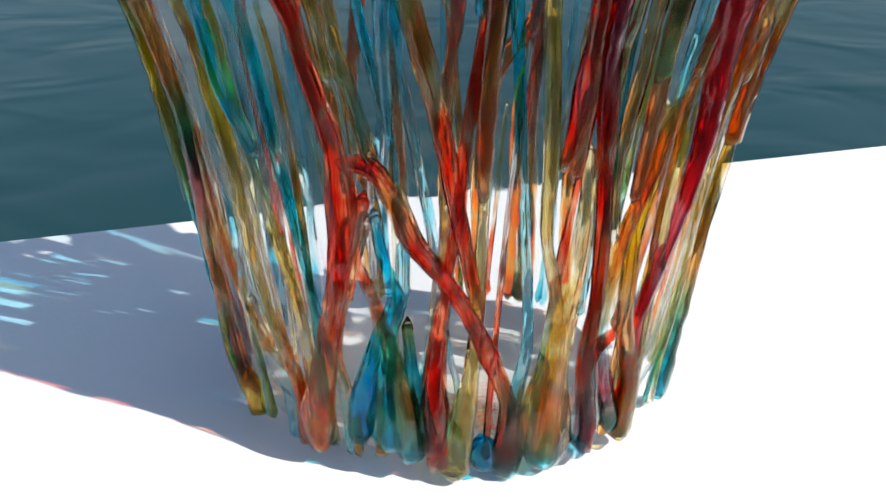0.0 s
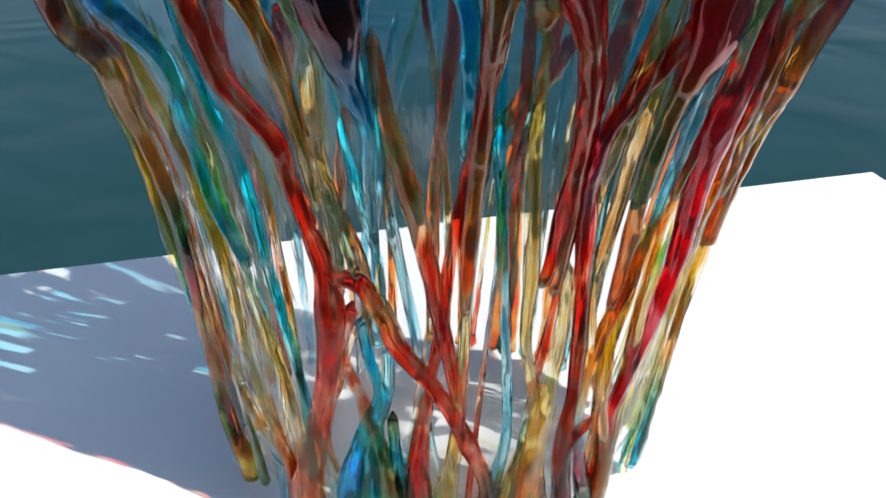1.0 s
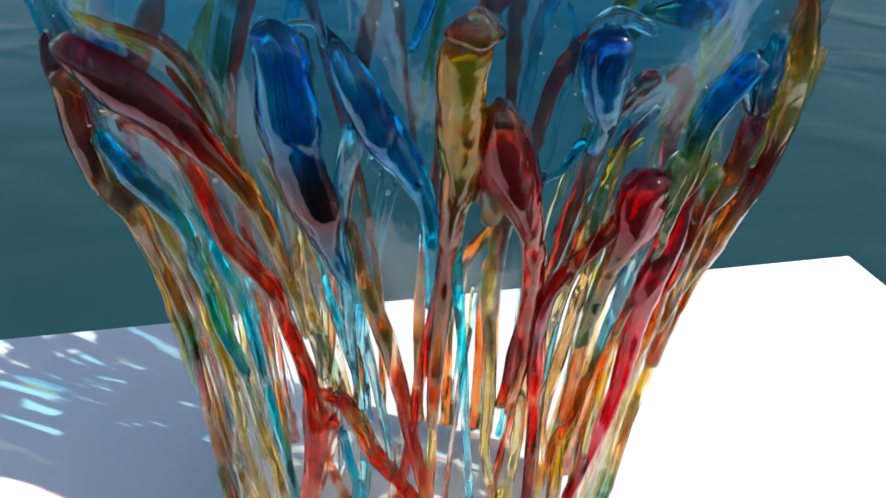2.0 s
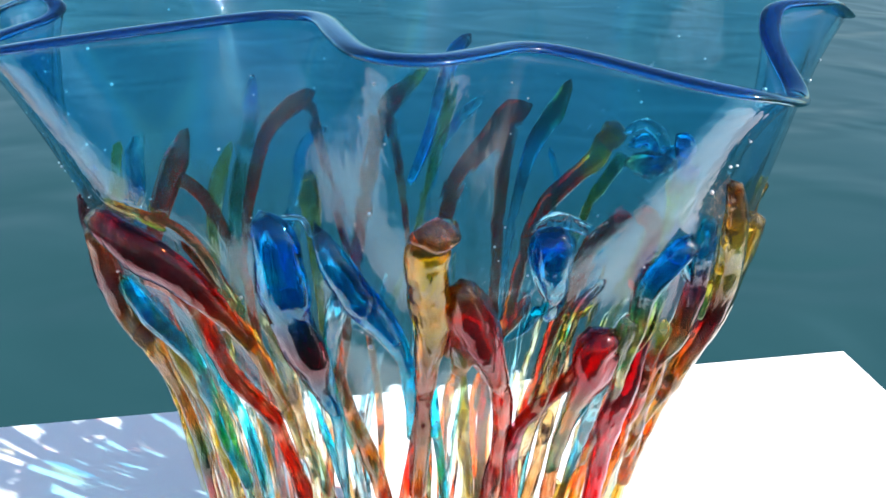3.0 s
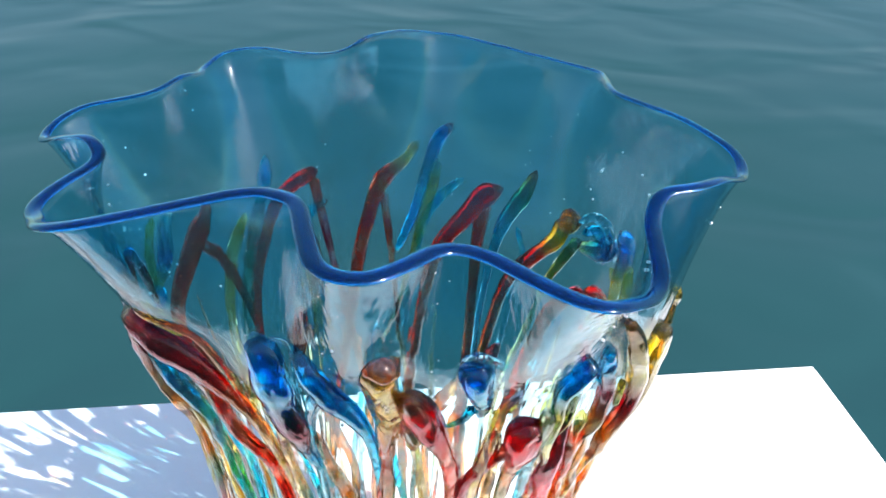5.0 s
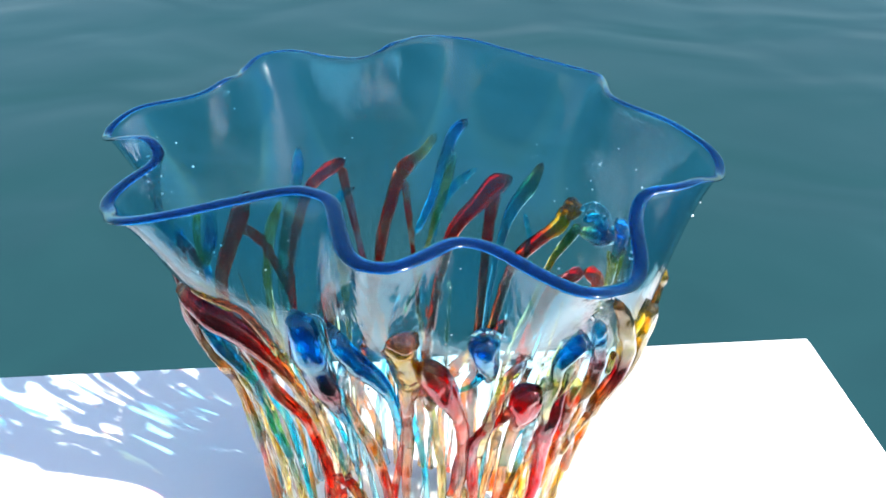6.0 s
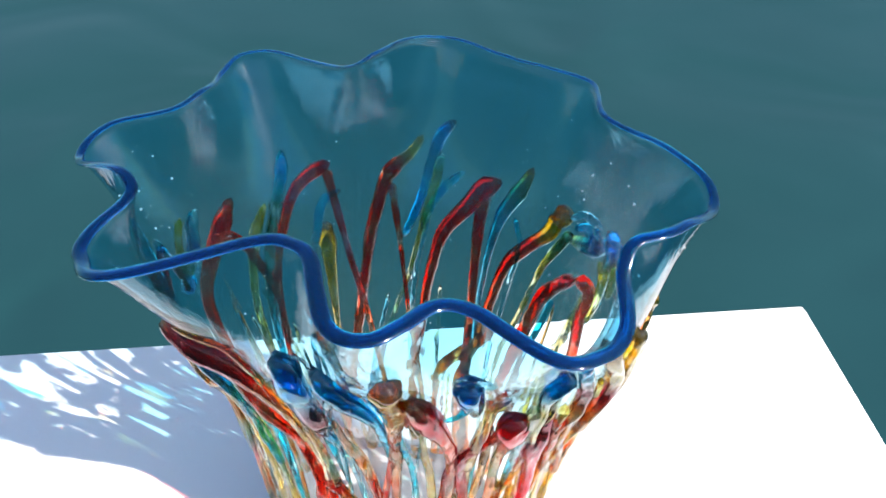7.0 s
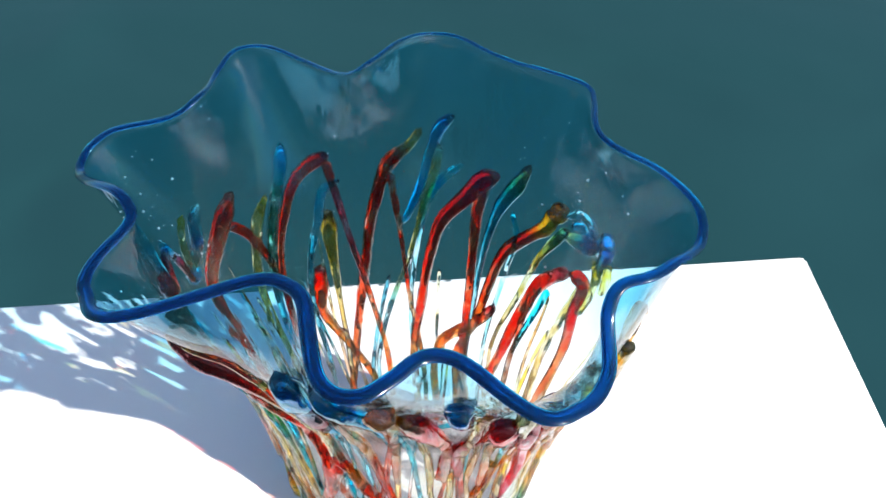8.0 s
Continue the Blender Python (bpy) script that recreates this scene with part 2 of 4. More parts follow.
# How far the lip rises over or sinks under its mean height.
RISE = [(-180, -0.0186), (-165, -0.0042), (-150, -0.0078), (-135, -0.0094), (-120, -0.0009), (-105, 0.0025), (-90, 0.0039), (-75, 0.0026), (-60, -0.002),
        (-45, -0.0089), (-30, 0.0054), (-15, 0.0053), (0, -0.0025), (15, -0.0001), (30, 0.0073), (45, 0.0063), (60, 0.0019), (75, 0.0075),
        (90, 0.0075), (105, 0.0178), (120, -0.0004), (135, -0.0082), (150, -0.0023), (165, -0.0112)]


def around(knots, turn):
    """A closed curve through (turn, value) knots."""
    turn = (turn + 180) % 360 - 180
    knots = [(a - 360, r) for a, r in knots[-3:]] + knots + [(a + 360, r) for a, r in knots[:3]]
    return float(glide([a for a, _ in knots], [r for _, r in knots], turn))


# Fine tables of the curves, so that the wall is quick to ask for.
REACH = [around(RUFFLE, i / 4 - 180) for i in range(1441)]
OVAL = [(float(glide(HEIGHTS, HALF_WIDTH, i * 0.0005)), float(glide(HEIGHTS, HALF_DEPTH, i * 0.0005))) for i in range(661)]


def wall(turn, z):
    """The outer face of the vase at a turn (degrees) and a height."""
    c, s = math.cos(math.radians(turn)), math.sin(math.radians(turn))
    at = min(659.0, max(0.0, z / 0.0005))
    i = int(at)
    u = at - i
    x, y = 0.063 + (OVAL[i][0] * (1 - u) + OVAL[i + 1][0] * u) * c, 0.320 + (OVAL[i][1] * (1 - u) + OVAL[i + 1][1] * u) * s
    u = min(1.0, max(0.0, (z - 0.225) / (LIP - 0.225)))
    w = 0.88 * u ** (1.5 + 2.0 * max(0.0, math.cos(math.radians(turn - 8))) ** 3) + 0.12 * u ** 9
    at = ((turn + 180) % 360) * 4
    i = int(at)
    r = REACH[i] + (REACH[i + 1] - REACH[i]) * (at - i)
    return np.array([x + (0.0655 + r * c - x) * w, y + (0.315 + 0.68 * r * s - y) * w, z])


def outward(turn, z):
    along = wall(turn + 0.5, z) - wall(turn - 0.5, z)
    n = np.cross(along, wall(turn, z + 0.002) - wall(turn, z - 0.002))
    return n / np.linalg.norm(n)


vase = tagged(new("glass_vase"), "oval glass vase with ruffled blue lip and coloured glass strands", "vase")
vase.location = (0.063, 0.320, 0.0)
BACK = Matrix.Translation((-0.063, -0.320, 0.0))
TINTS = {
    "red": (0.86, 0.045, 0.010), "crimson": (0.90, 0.015, 0.04), "maroon": (0.58, 0.04, 0.08), "coral": (0.94, 0.34, 0.12),
    "brown": (0.76, 0.38, 0.10), "orange": (1.0, 0.30, 0.03), "amber": (1.0, 0.70, 0.03), "gold": (0.97, 0.80, 0.38),
    "olive": (0.76, 0.60, 0.16), "green": (0.10, 0.42, 0.30), "teal": (0.04, 0.50, 0.62), "aqua": (0.28, 0.80, 0.95),
    "blue": (0.001, 0.67, 0.97), "navy": (0.002, 0.38, 0.72), "clear": (0.92, 0.96, 0.97)}


def lip_height(turn):
    return LIP + around(RISE, turn)


def bowl():
    """The blown body: an outer and an inner face, a thick foot and an open, ruffled mouth."""
    turns, rows = 300, 64
    bm = bmesh.new()
    lips = [lip_height(360 * i / turns - 180) for i in range(turns)]

    def ring(z, inset):
        verts = []
        for i in range(turns):
            a = 360 * i / turns - 180
            zz = z + (lips[i] - LIP) * max(0.0, (z - 0.2) / (LIP - 0.2)) ** 1.5
            n = outward(a, z)
            c, s = math.cos(radians(a)), math.sin(radians(a))
            wave = 0.0007 * noise.noise(Vector((c * 6, s * 6, z * 9))) + 0.00022 * noise.noise(Vector((c * 24, s * 24, z * 7)))
            foot = 0.006 * max(0.0, 1 - z / 0.03)
            p = wall(a, z) - n * (inset + foot) + n * wave
            verts.append(bm.verts.new((p[0], p[1], zz - n[2] * inset)))
        return verts

    outer = [ring(0.004 + (LIP - 0.004) * j / rows, 0.0) for j in range(rows + 1)]
    inner = [ring(0.013 + (LIP - 0.013) * j / rows, 0.0038 - 0.0016 * j / rows) for j in range(rows + 1)]
    chain = outer + inner[::-1]
    for lower, upper in zip(chain, chain[1:]):
        for i in range(turns):
            bm.faces.new((lower[i], lower[(i + 1) % turns], upper[(i + 1) % turns], upper[i]))
    bm.faces.new(outer[0])
    bm.faces.new(inner[0])
    bm.transform(BACK)
    return link("bowl", bm, CLEAR, vase, "clear aqua glass bowl with ruffled mouth")


def tube(name, places, normals, wide, thick, tints, mat, closed=False, sides=18, label="", groove=0.0, phase=0.0, parent=None):
    """A glass thread along places: wide across the wall, thick away from it, with rounded ends."""
    bm = bmesh.new()
    layer = bm.verts.layers.float_color.new("tint")
    count, rings = len(places), []
    for i in range(count):
        before, after = (places[i - 1], places[(i + 1) % count]) if closed else (places[max(i - 1, 0)], places[min(i + 1, count - 1)])
        along = (after - before) / np.linalg.norm(after - before)
        n = normals[i] - along * np.dot(normals[i], along)
        n /= np.linalg.norm(n)
        side = np.cross(along, n)
        ring = []
        for j in range(sides):
            a = 2 * math.pi * j / sides
            g = 1 + groove * (math.cos(3 * a + i * 0.11 + phase) + 0.7 * math.cos(5 * a - i * 0.07 + 2 * phase))
            v = bm.verts.new(places[i] + side * wide[i] * g * math.cos(a) + n * thick[i] * g * math.sin(a))
            v[layer] = (*tints[i], 1)
            ring.append(v)
        rings.append(ring)
    pairs = list(zip(rings, rings[1:])) + ([(rings[-1], rings[0])] if closed else [])
    for lower, upper in pairs:
        for j in range(sides):
            bm.faces.new((lower[j], lower[(j + 1) % sides], upper[(j + 1) % sides], upper[j]))
    if not closed:
        bm.faces.new(rings[0])
        bm.faces.new(rings[-1])
    bm.transform(BACK)
    return link(name, bm, mat, parent or vase, label)


def lip():
    turns = 360
    places, normals, width = [], [], []
    for i in range(turns):
        a = 360 * i / turns - 180
        p = wall(a, LIP)
        p[2] = lip_height(a)
        places.append(p)
        normals.append(np.array([0.0, 0.0, 1.0]))
        width.append(0.0021 - 0.0010 * math.sin(radians(a)))
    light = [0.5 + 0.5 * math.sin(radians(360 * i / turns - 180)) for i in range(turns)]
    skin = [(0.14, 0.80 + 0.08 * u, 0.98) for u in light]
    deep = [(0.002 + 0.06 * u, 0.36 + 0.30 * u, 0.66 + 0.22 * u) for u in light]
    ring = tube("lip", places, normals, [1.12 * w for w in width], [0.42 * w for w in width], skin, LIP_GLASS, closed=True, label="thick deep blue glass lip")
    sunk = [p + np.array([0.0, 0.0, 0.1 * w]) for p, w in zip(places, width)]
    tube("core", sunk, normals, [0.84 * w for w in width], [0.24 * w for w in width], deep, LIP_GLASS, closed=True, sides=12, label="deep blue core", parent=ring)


def strand(*knots):
    """A thread of coloured glass laid on the wall. Knots, from its head down: turn, height, half width in mm, colour."""
    step = [0.0]
    for (a, z, *_), (b, y, *_) in zip(knots, knots[1:]):
        step.append(step[-1] + float(np.linalg.norm(wall(a, z) - wall(b, y))) + 1e-4)
    count = max(12, int(step[-1] / 0.003))
    places, normals, wide, thick, tints = [], [], [], [], []
    colours = np.array([[v ** (0.18 + (0.085 * k[2] if k[1] > 0.17 else 0.074 * min(k[2], 4.0))) for v in TINTS[k[3]]] for k in knots])
    seed = 10 * knots[0][0] + 3 * knots[0][1]
    for i in range(count + 1):
        u = step[-1] * i / count
        turn, z = glide(step, [k[0] for k in knots], u), glide(step, [k[1] for k in knots], u)
        r = 0.001 * max(0.5, float(np.interp(u, step, [k[2] for k in knots])))
        r *= 1 + 0.16 * noise.noise(Vector((seed, u * 60, 0))) + 0.10 * noise.noise(Vector((seed, u * 190, 7)))
        end = min(u, step[-1] - u) / max(r, 1e-4)
        r *= math.sqrt(max(0.02, 1 - (1 - min(1.0, end)) ** 2))
        deep = min(r, 0.0022 + 0.45 * r)
        n = outward(turn, z)
        z = max(z, 0.001 + 0.6 * r)
        places.append(wall(turn, z) + n * deep * 0.45)
        normals.append(n)
        wide.append(r)
        thick.append(deep)
        tints.append([float(np.interp(u, step, colours[:, c])) for c in range(3)])
    main = max(set(k[3] for k in knots), key=[k[3] for k in knots].count)
    peak = max(knots, key=lambda k: k[2])
    cased, bud = peak[2] >= 3.2, peak[2] >= 4.3 and peak[1] > 0.15
    skin = [[v ** (0.72 if bud else 0.6) for v in c] for c in tints] if cased else tints
    thread = tube("strand", places, normals, wide, thick, skin, BUD_GLASS if bud else STRAND_GLASS, groove=0.085, phase=seed, label=main + " glass strand")
    if cased:
        # The colour lies as a deep, uneven core in a paler skin.
        ease = [0.70 + 0.16 * noise.noise(Vector((seed, i * 0.12, 3))) for i in range(count + 1)]
        inner = slice(1, count)
        shift = [p + np.cross(n, [0.0, 0.0, 1.0]) * w * 0.22 * noise.noise(Vector((seed, i * 0.08, 9))) for i, (p, n, w) in enumerate(zip(places, normals, wide))]
        tube("core", shift[inner], normals[inner], [w * e for w, e in zip(wide, ease)][inner], [d * e * 0.9 for d, e in zip(thick, ease)][inner],
             [[v ** (1.0 if bud else 0.85) for v in c] for c in tints][inner], BUD_CORE if bud else CORE_GLASS, sides=14, groove=0.08, phase=seed + 2, label="deep " + main + " core", parent=thread)
    return thread


def glint_seeds():
    """Seeds on the clear wall, added mirror-bright as sun glints, in loose chains that run up towards the lip."""
    rng = random.Random(5)
    bm = bmesh.new()
    layer = bm.verts.layers.float_color.new("tint")
    for _ in range(90):
        turn, z = rng.uniform(-180, 180), rng.uniform(0.20, 0.295)
        for _ in range(rng.randint(1, 3)):
            n = outward(turn, z)
            at = wall(turn, z) + n * 0.0002
            at[2] += (lip_height(turn) - LIP) * max(0.0, (z - 0.2) / (LIP - 0.2)) ** 1.5
            made = bmesh.ops.create_icosphere(bm, subdivisions=2, radius=0.0002 + 0.0006 * rng.random() ** 2, matrix=Matrix.Translation(at))
            for v in made["verts"]:
                v[layer] = (0.85, 0.93, 0.97, 1)
            turn, z = turn + rng.gauss(0, 2.5), z + rng.uniform(0.001, 0.012)
            if z > LIP - 0.004:
                break
    bm.transform(BACK)
    tagged(link("glint_seeds", bm, GLINT_SEED_GLASS, vase), kind="stuff")


bowl()
lip()
glint_seeds()
strand((-149.3, 0.2014, 0.4, "green"), (-153.3, 0.1814, 1.1, "green"), (-157.3, 0.1564, 1.8, "green"), (-167.3, 0.1307, 1.9, "green"), (-167.2, 0.1132, 2, "green"), (-167, 0.0967, 2, "blue"), (-165.9, 0.0615, 2.1, "blue"), (-163.3, 0.0314, 2.3, "green"), (-162.7, 0.0166, 2.6, "blue"), (-162.7, 0.0075, 2.7, "blue"), (-162.7, 0.004, 3, "blue"))
strand((-152.8, 0.2282, 4.3, "orange"), (-157, 0.203, 6.7, "maroon"), (-156, 0.1848, 5.7, "brown"), (-146.7, 0.1803, 4.5, "brown"), (-151.5, 0.154, 2.7, "brown"), (-151, 0.1328, 2.7, "brown"), (-151, 0.116, 2.6, "green"), (-153.4, 0.0952, 2.7, "maroon"), (-157.2, 0.0744, 2.8, "brown"), (-157.2, 0.0514, 2.9, "olive"), (-163.8, 0.0227, 3.7, "amber"), (-149, 0.0137, 3.6, "amber"), (-149, 0.0062, 3.8, "amber"), (-149, 0.004, 4.2, "amber"))
strand((-146.7, 0.1191, 1.3, "orange"), (-148.2, 0.1031, 1.3, "orange"), (-147.8, 0.0783, 1.7, "orange"), (-143.8, 0.0624, 1.7, "orange"), (-137.7, 0.042, 1.6, "orange"), (-128.3, 0.0296, 1.4, "orange"), (-128.3, 0.0133, 1.5, "orange"), (-128.3, 0.004, 1.6, "orange"))
strand((-138.8, 0.246, 2.9, "amber"), (-135.4, 0.2425, 7.3, "maroon"), (-128.6, 0.2372, 9.7, "maroon"), (-122.7, 0.2294, 7.4, "maroon"), (-117.8, 0.2185, 4.5, "red"), (-113.1, 0.2046, 2.6, "orange"), (-110.6, 0.1667, 2.1, "olive"), (-110.6, 0.1367, 1.3, "olive"))
strand((-130.4, 0.2566, 1.3, "amber"), (-119.8, 0.2499, 1.4, "red"), (-114.1, 0.222, 2, "olive"), (-111.2, 0.1946, 2.3, "olive"), (-109.9, 0.1636, 2.5, "olive"), (-107.9, 0.1356, 2.4, "gold"), (-107.9, 0.1056, 1.4, "gold"))
strand((-136, 0.2178, 2.4, "red"), (-126.2, 0.2195, 3.1, "red"), (-121.9, 0.2072, 3.3, "red"), (-120.3, 0.1826, 3.5, "red"), (-114.5, 0.1593, 2.8, "red"), (-114.4, 0.1479, 2.8, "red"), (-112.4, 0.1295, 2.9, "red"), (-110.5, 0.1157, 3.6, "red"), (-110.3, 0.1029, 5, "red"), (-111.7, 0.0831, 4.1, "red"), (-115, 0.0593, 3.4, "red"), (-118.6, 0.0381, 4.7, "coral"), (-122.5, 0.0176, 7.5, "coral"), (-123.1, 0.0047, 6.1, "coral"))
strand((-111.2, 0.1138, 2.5, "red"), (-104.4, 0.1129, 3.2, "red"), (-100.6, 0.1041, 3.6, "brown"), (-97, 0.0889, 3.3, "red"), (-90.6, 0.0753, 2.9, "red"), (-86, 0.063, 3, "red"), (-80.8, 0.0453, 3.1, "red"), (-77, 0.0311, 2.8, "brown"), (-76.6, 0.0119, 4.9, "red"), (-76.6, 0, 4, "navy"))
strand((-109.6, 0.2169, 1.4, "olive"), (-106.6, 0.1973, 1.9, "olive"), (-107.9, 0.163, 2.3, "brown"), (-107.9, 0.1469, 2.3, "olive"), (-106.2, 0.1336, 2.2, "green"), (-103.9, 0.1129, 2.4, "brown"))
strand((-105.8, 0.1054, 2.5, "red"), (-108.8, 0.0836, 2.1, "red"), (-105.5, 0.0678, 2.1, "red"), (-102.6, 0.0511, 3.2, "brown"), (-99.8, 0.0262, 5.3, "brown"), (-98.3, 0.0072, 5.9, "blue"))
strand((-105.2, 0.0978, 1.7, "coral"), (-110.6, 0.0731, 2.3, "coral"), (-115.3, 0.0413, 1.9, "coral"), (-112.6, 0.0235, 1.7, "brown"), (-112.6, 0.0106, 1.8, "brown"), (-112.6, 0.004, 2, "brown"))
strand((-104.5, 0.0999, 1.7, "aqua"), (-102.7, 0.0805, 2, "blue"), (-100.7, 0.0706, 2.9, "blue"), (-105.1, 0.0528, 2.7, "blue"), (-109, 0.0316, 4.7, "blue"), (-112.1, 0.0114, 4.9, "blue"))
strand((-98.9, 0.0907, 2, "aqua"), (-99.8, 0.0706, 2.9, "aqua"), (-102.6, 0.0532, 2.7, "blue"), (-103.7, 0.0303, 5.6, "blue"), (-103.2, 0.0113, 6.8, "blue"))
strand((-98.7, 0.0622, 1.9, "olive"), (-97.9, 0.0448, 2.2, "teal"), (-95.8, 0.0267, 3.2, "teal"), (-94, 0.0103, 4.9, "brown"))
strand((-97.8, 0.1986, 1.8, "red"), (-96, 0.1636, 3.2, "brown"), (-93.3, 0.1411, 3.2, "brown"), (-90.7, 0.119, 3.2, "red"), (-89.2, 0.1046, 2.9, "red"), (-86.3, 0.0815, 2.5, "red"), (-83.9, 0.0628, 1.9, "amber"))
strand((-83.4, 0.2088, 0.5, "red"), (-84, 0.1888, 1.3, "red"), (-84.6, 0.1638, 2.1, "red"), (-85.6, 0.1446, 2.1, "red"), (-87.4, 0.1208, 2.2, "red"), (-88.6, 0.0951, 2.1, "red"), (-90.1, 0.0794, 2, "red"), (-92.3, 0.0543, 3, "red"), (-93.2, 0.027, 4.7, "red"), (-92.6, 0.0176, 3.8, "red"), (-92.6, 0.0079, 4, "red"), (-92.6, 0.004, 4.4, "red"))
strand((-83.8, 0.2088, 0.5, "gold"), (-83.8, 0.1888, 1.1, "gold"), (-83.8, 0.1638, 1.9, "gold"), (-83.8, 0.1413, 2, "olive"), (-83.7, 0.1136, 1.9, "gold"), (-83.9, 0.0912, 2, "gold"), (-84.3, 0.0628, 2.1, "gold"), (-85.4, 0.0409, 2.7, "gold"), (-87.8, 0.0176, 4.8, "olive"), (-89.8, 0, 7, "olive"))
strand((-82.6, 0.2087, 0.5, "blue"), (-81.7, 0.1887, 1.1, "blue"), (-80.7, 0.1637, 1.9, "blue"), (-79.1, 0.1428, 1.8, "blue"), (-76.8, 0.108, 1.6, "aqua"), (-74.2, 0.0704, 1.7, "aqua"), (-73.5, 0.0489, 2, "aqua"), (-75, 0.0331, 2.4, "aqua"), (-75, 0.0149, 2.5, "aqua"), (-75, 0.004, 2.8, "aqua"))
strand((-75, 0.0309, 2.2, "aqua"), (-74.5, 0.0138, 3.9, "brown"), (-77.3, 0.0006, 5, "blue"))
strand((-77.6, 0.2085, 0.6, "olive"), (-76.6, 0.1885, 1.5, "olive"), (-75.6, 0.1635, 2.5, "olive"), (-73.9, 0.1442, 2.6, "olive"), (-72.1, 0.1165, 2.4, "olive"), (-71.1, 0.0883, 2.2, "gold"), (-68.1, 0.0695, 2.3, "gold"), (-66.1, 0.0474, 3.3, "gold"), (-66.1, 0.0213, 3.5, "gold"), (-66.1, 0.004, 3.9, "gold"))
strand((-65.3, 0.1211, 2, "gold"), (-63.9, 0.097, 2.4, "gold"), (-64.6, 0.073, 3, "gold"), (-66.5, 0.0519, 4.5, "olive"), (-68.2, 0.0319, 7.5, "brown"), (-67.1, 0.0147, 8.2, "coral"), (-66.6, 0.002, 6, "blue"))
strand((-55.9, 0.2021, 2.8, "red"), (-65.1, 0.1629, 3.1, "maroon"), (-64.1, 0.1417, 3.2, "maroon"), (-61.3, 0.1134, 2.8, "red"), (-59.2, 0.0882, 2.6, "red"), (-58.1, 0.063, 2.4, "red"), (-58.7, 0.0408, 2.8, "red"), (-55, 0.0156, 3.8, "maroon"), (-55, 0.007, 4, "maroon"), (-55, 0.004, 4.4, "maroon"))
strand((-59.7, 0.2074, 0.6, "brown"), (-59.1, 0.1874, 1.4, "brown"), (-58.5, 0.1624, 2.4, "brown"), (-57.5, 0.1427, 2.3, "brown"), (-58.2, 0.1202, 2.2, "brown"), (-58.2, 0.1037, 2, "brown"), (-55.8, 0.0833, 2.1, "gold"), (-57.6, 0.0585, 1.8, "aqua"), (-57.6, 0.0263, 1.9, "aqua"), (-57.6, 0.004, 2.1, "aqua"))
strand((-36.1, 0.1834, 0.5, "orange"), (-39, 0.1634, 1.1, "orange"), (-41.9, 0.1384, 1.9, "orange"), (-46.7, 0.127, 2.1, "orange"), (-49.6, 0.1056, 2.3, "orange"), (-52.8, 0.0907, 2.6, "orange"), (-54.6, 0.0748, 2.2, "orange"), (-54.5, 0.0486, 1.7, "aqua"), (-50.8, 0.0285, 2.9, "maroon"), (-45.3, 0.0084, 3.7, "blue"))
strand((-49.8, 0.1312, 2, "olive"), (-48.8, 0.1092, 2.3, "amber"), (-50.3, 0.0859, 2.3, "amber"), (-48.9, 0.0556, 2.8, "coral"), (-42.9, 0.0249, 5, "olive"), (-42.9, 0.0112, 5.2, "olive"), (-42.9, 0.004, 5.7, "olive"))
strand((-44.2, 0.2103, 1.3, "crimson"), (-43.6, 0.1903, 3.1, "crimson"), (-43.1, 0.1653, 5.2, "crimson"), (-42.2, 0.1605, 5, "crimson"), (-39.6, 0.145, 4.3, "crimson"), (-36.7, 0.1249, 3.6, "crimson"), (-35.5, 0.1058, 3.3, "crimson"), (-37.3, 0.0882, 2.8, "crimson"), (-41, 0.0704, 2.6, "maroon"), (-44, 0.0538, 2.3, "crimson"), (-42.5, 0.0321, 2.2, "crimson"), (-42.5, 0.0144, 2.3, "crimson"), (-42.5, 0.004, 2.5, "crimson"))
strand((-36.7, 0.2034, 0.6, "brown"), (-32.7, 0.1834, 1.4, "brown"), (-28.7, 0.1584, 2.3, "brown"), (-17.8, 0.1315, 2.3, "brown"), (-12.3, 0.1066, 2.2, "brown"), (-12.4, 0.0875, 2.2, "olive"), (-13.6, 0.0609, 2.3, "brown"), (-15.3, 0.0351, 3.2, "green"), (-16, 0.0171, 4.3, "teal"), (-16, 0.0077, 4.5, "teal"), (-16, 0.004, 5, "teal"))
strand((-42.5, 0.1226, 1.9, "amber"), (-42.4, 0.1018, 2.1, "gold"), (-41.7, 0.0771, 2.2, "gold"), (-41.9, 0.0575, 2.3, "gold"), (-42.2, 0.0344, 3, "olive"), (-42.2, 0.0155, 3.2, "olive"), (-42.2, 0.004, 3.5, "olive"))
strand((-137.6, 0.2047, 0.6, "olive"), (-137.2, 0.1847, 1.4, "olive"), (-136.8, 0.1597, 2.4, "olive"), (-136.1, 0.1499, 2.5, "brown"), (-136.3, 0.1342, 2.6, "amber"), (-135.3, 0.1108, 2.5, "olive"), (-135.4, 0.0786, 2.4, "gold"), (-131.9, 0.0492, 2.3, "gold"), (-127.5, 0.0276, 2.9, "coral"), (-127.5, 0.0124, 3, "coral"), (-127.5, 0.004, 3.3, "coral"))
strand((-124.8, 0.2064, 0.5, "blue"), (-124.5, 0.1864, 1.3, "blue"), (-124.3, 0.1614, 2.1, "blue"), (-123.9, 0.155, 2.1, "blue"), (-123.7, 0.1365, 2.1, "blue"), (-123.2, 0.1153, 2, "teal"), (-122, 0.0947, 1.9, "blue"), (-120.1, 0.0708, 1.6, "teal"), (-118, 0.0497, 1.5, "aqua"), (-114.9, 0.0299, 1.5, "aqua"), (-114.9, 0.0135, 1.6, "aqua"), (-114.9, 0.004, 1.8, "aqua"))
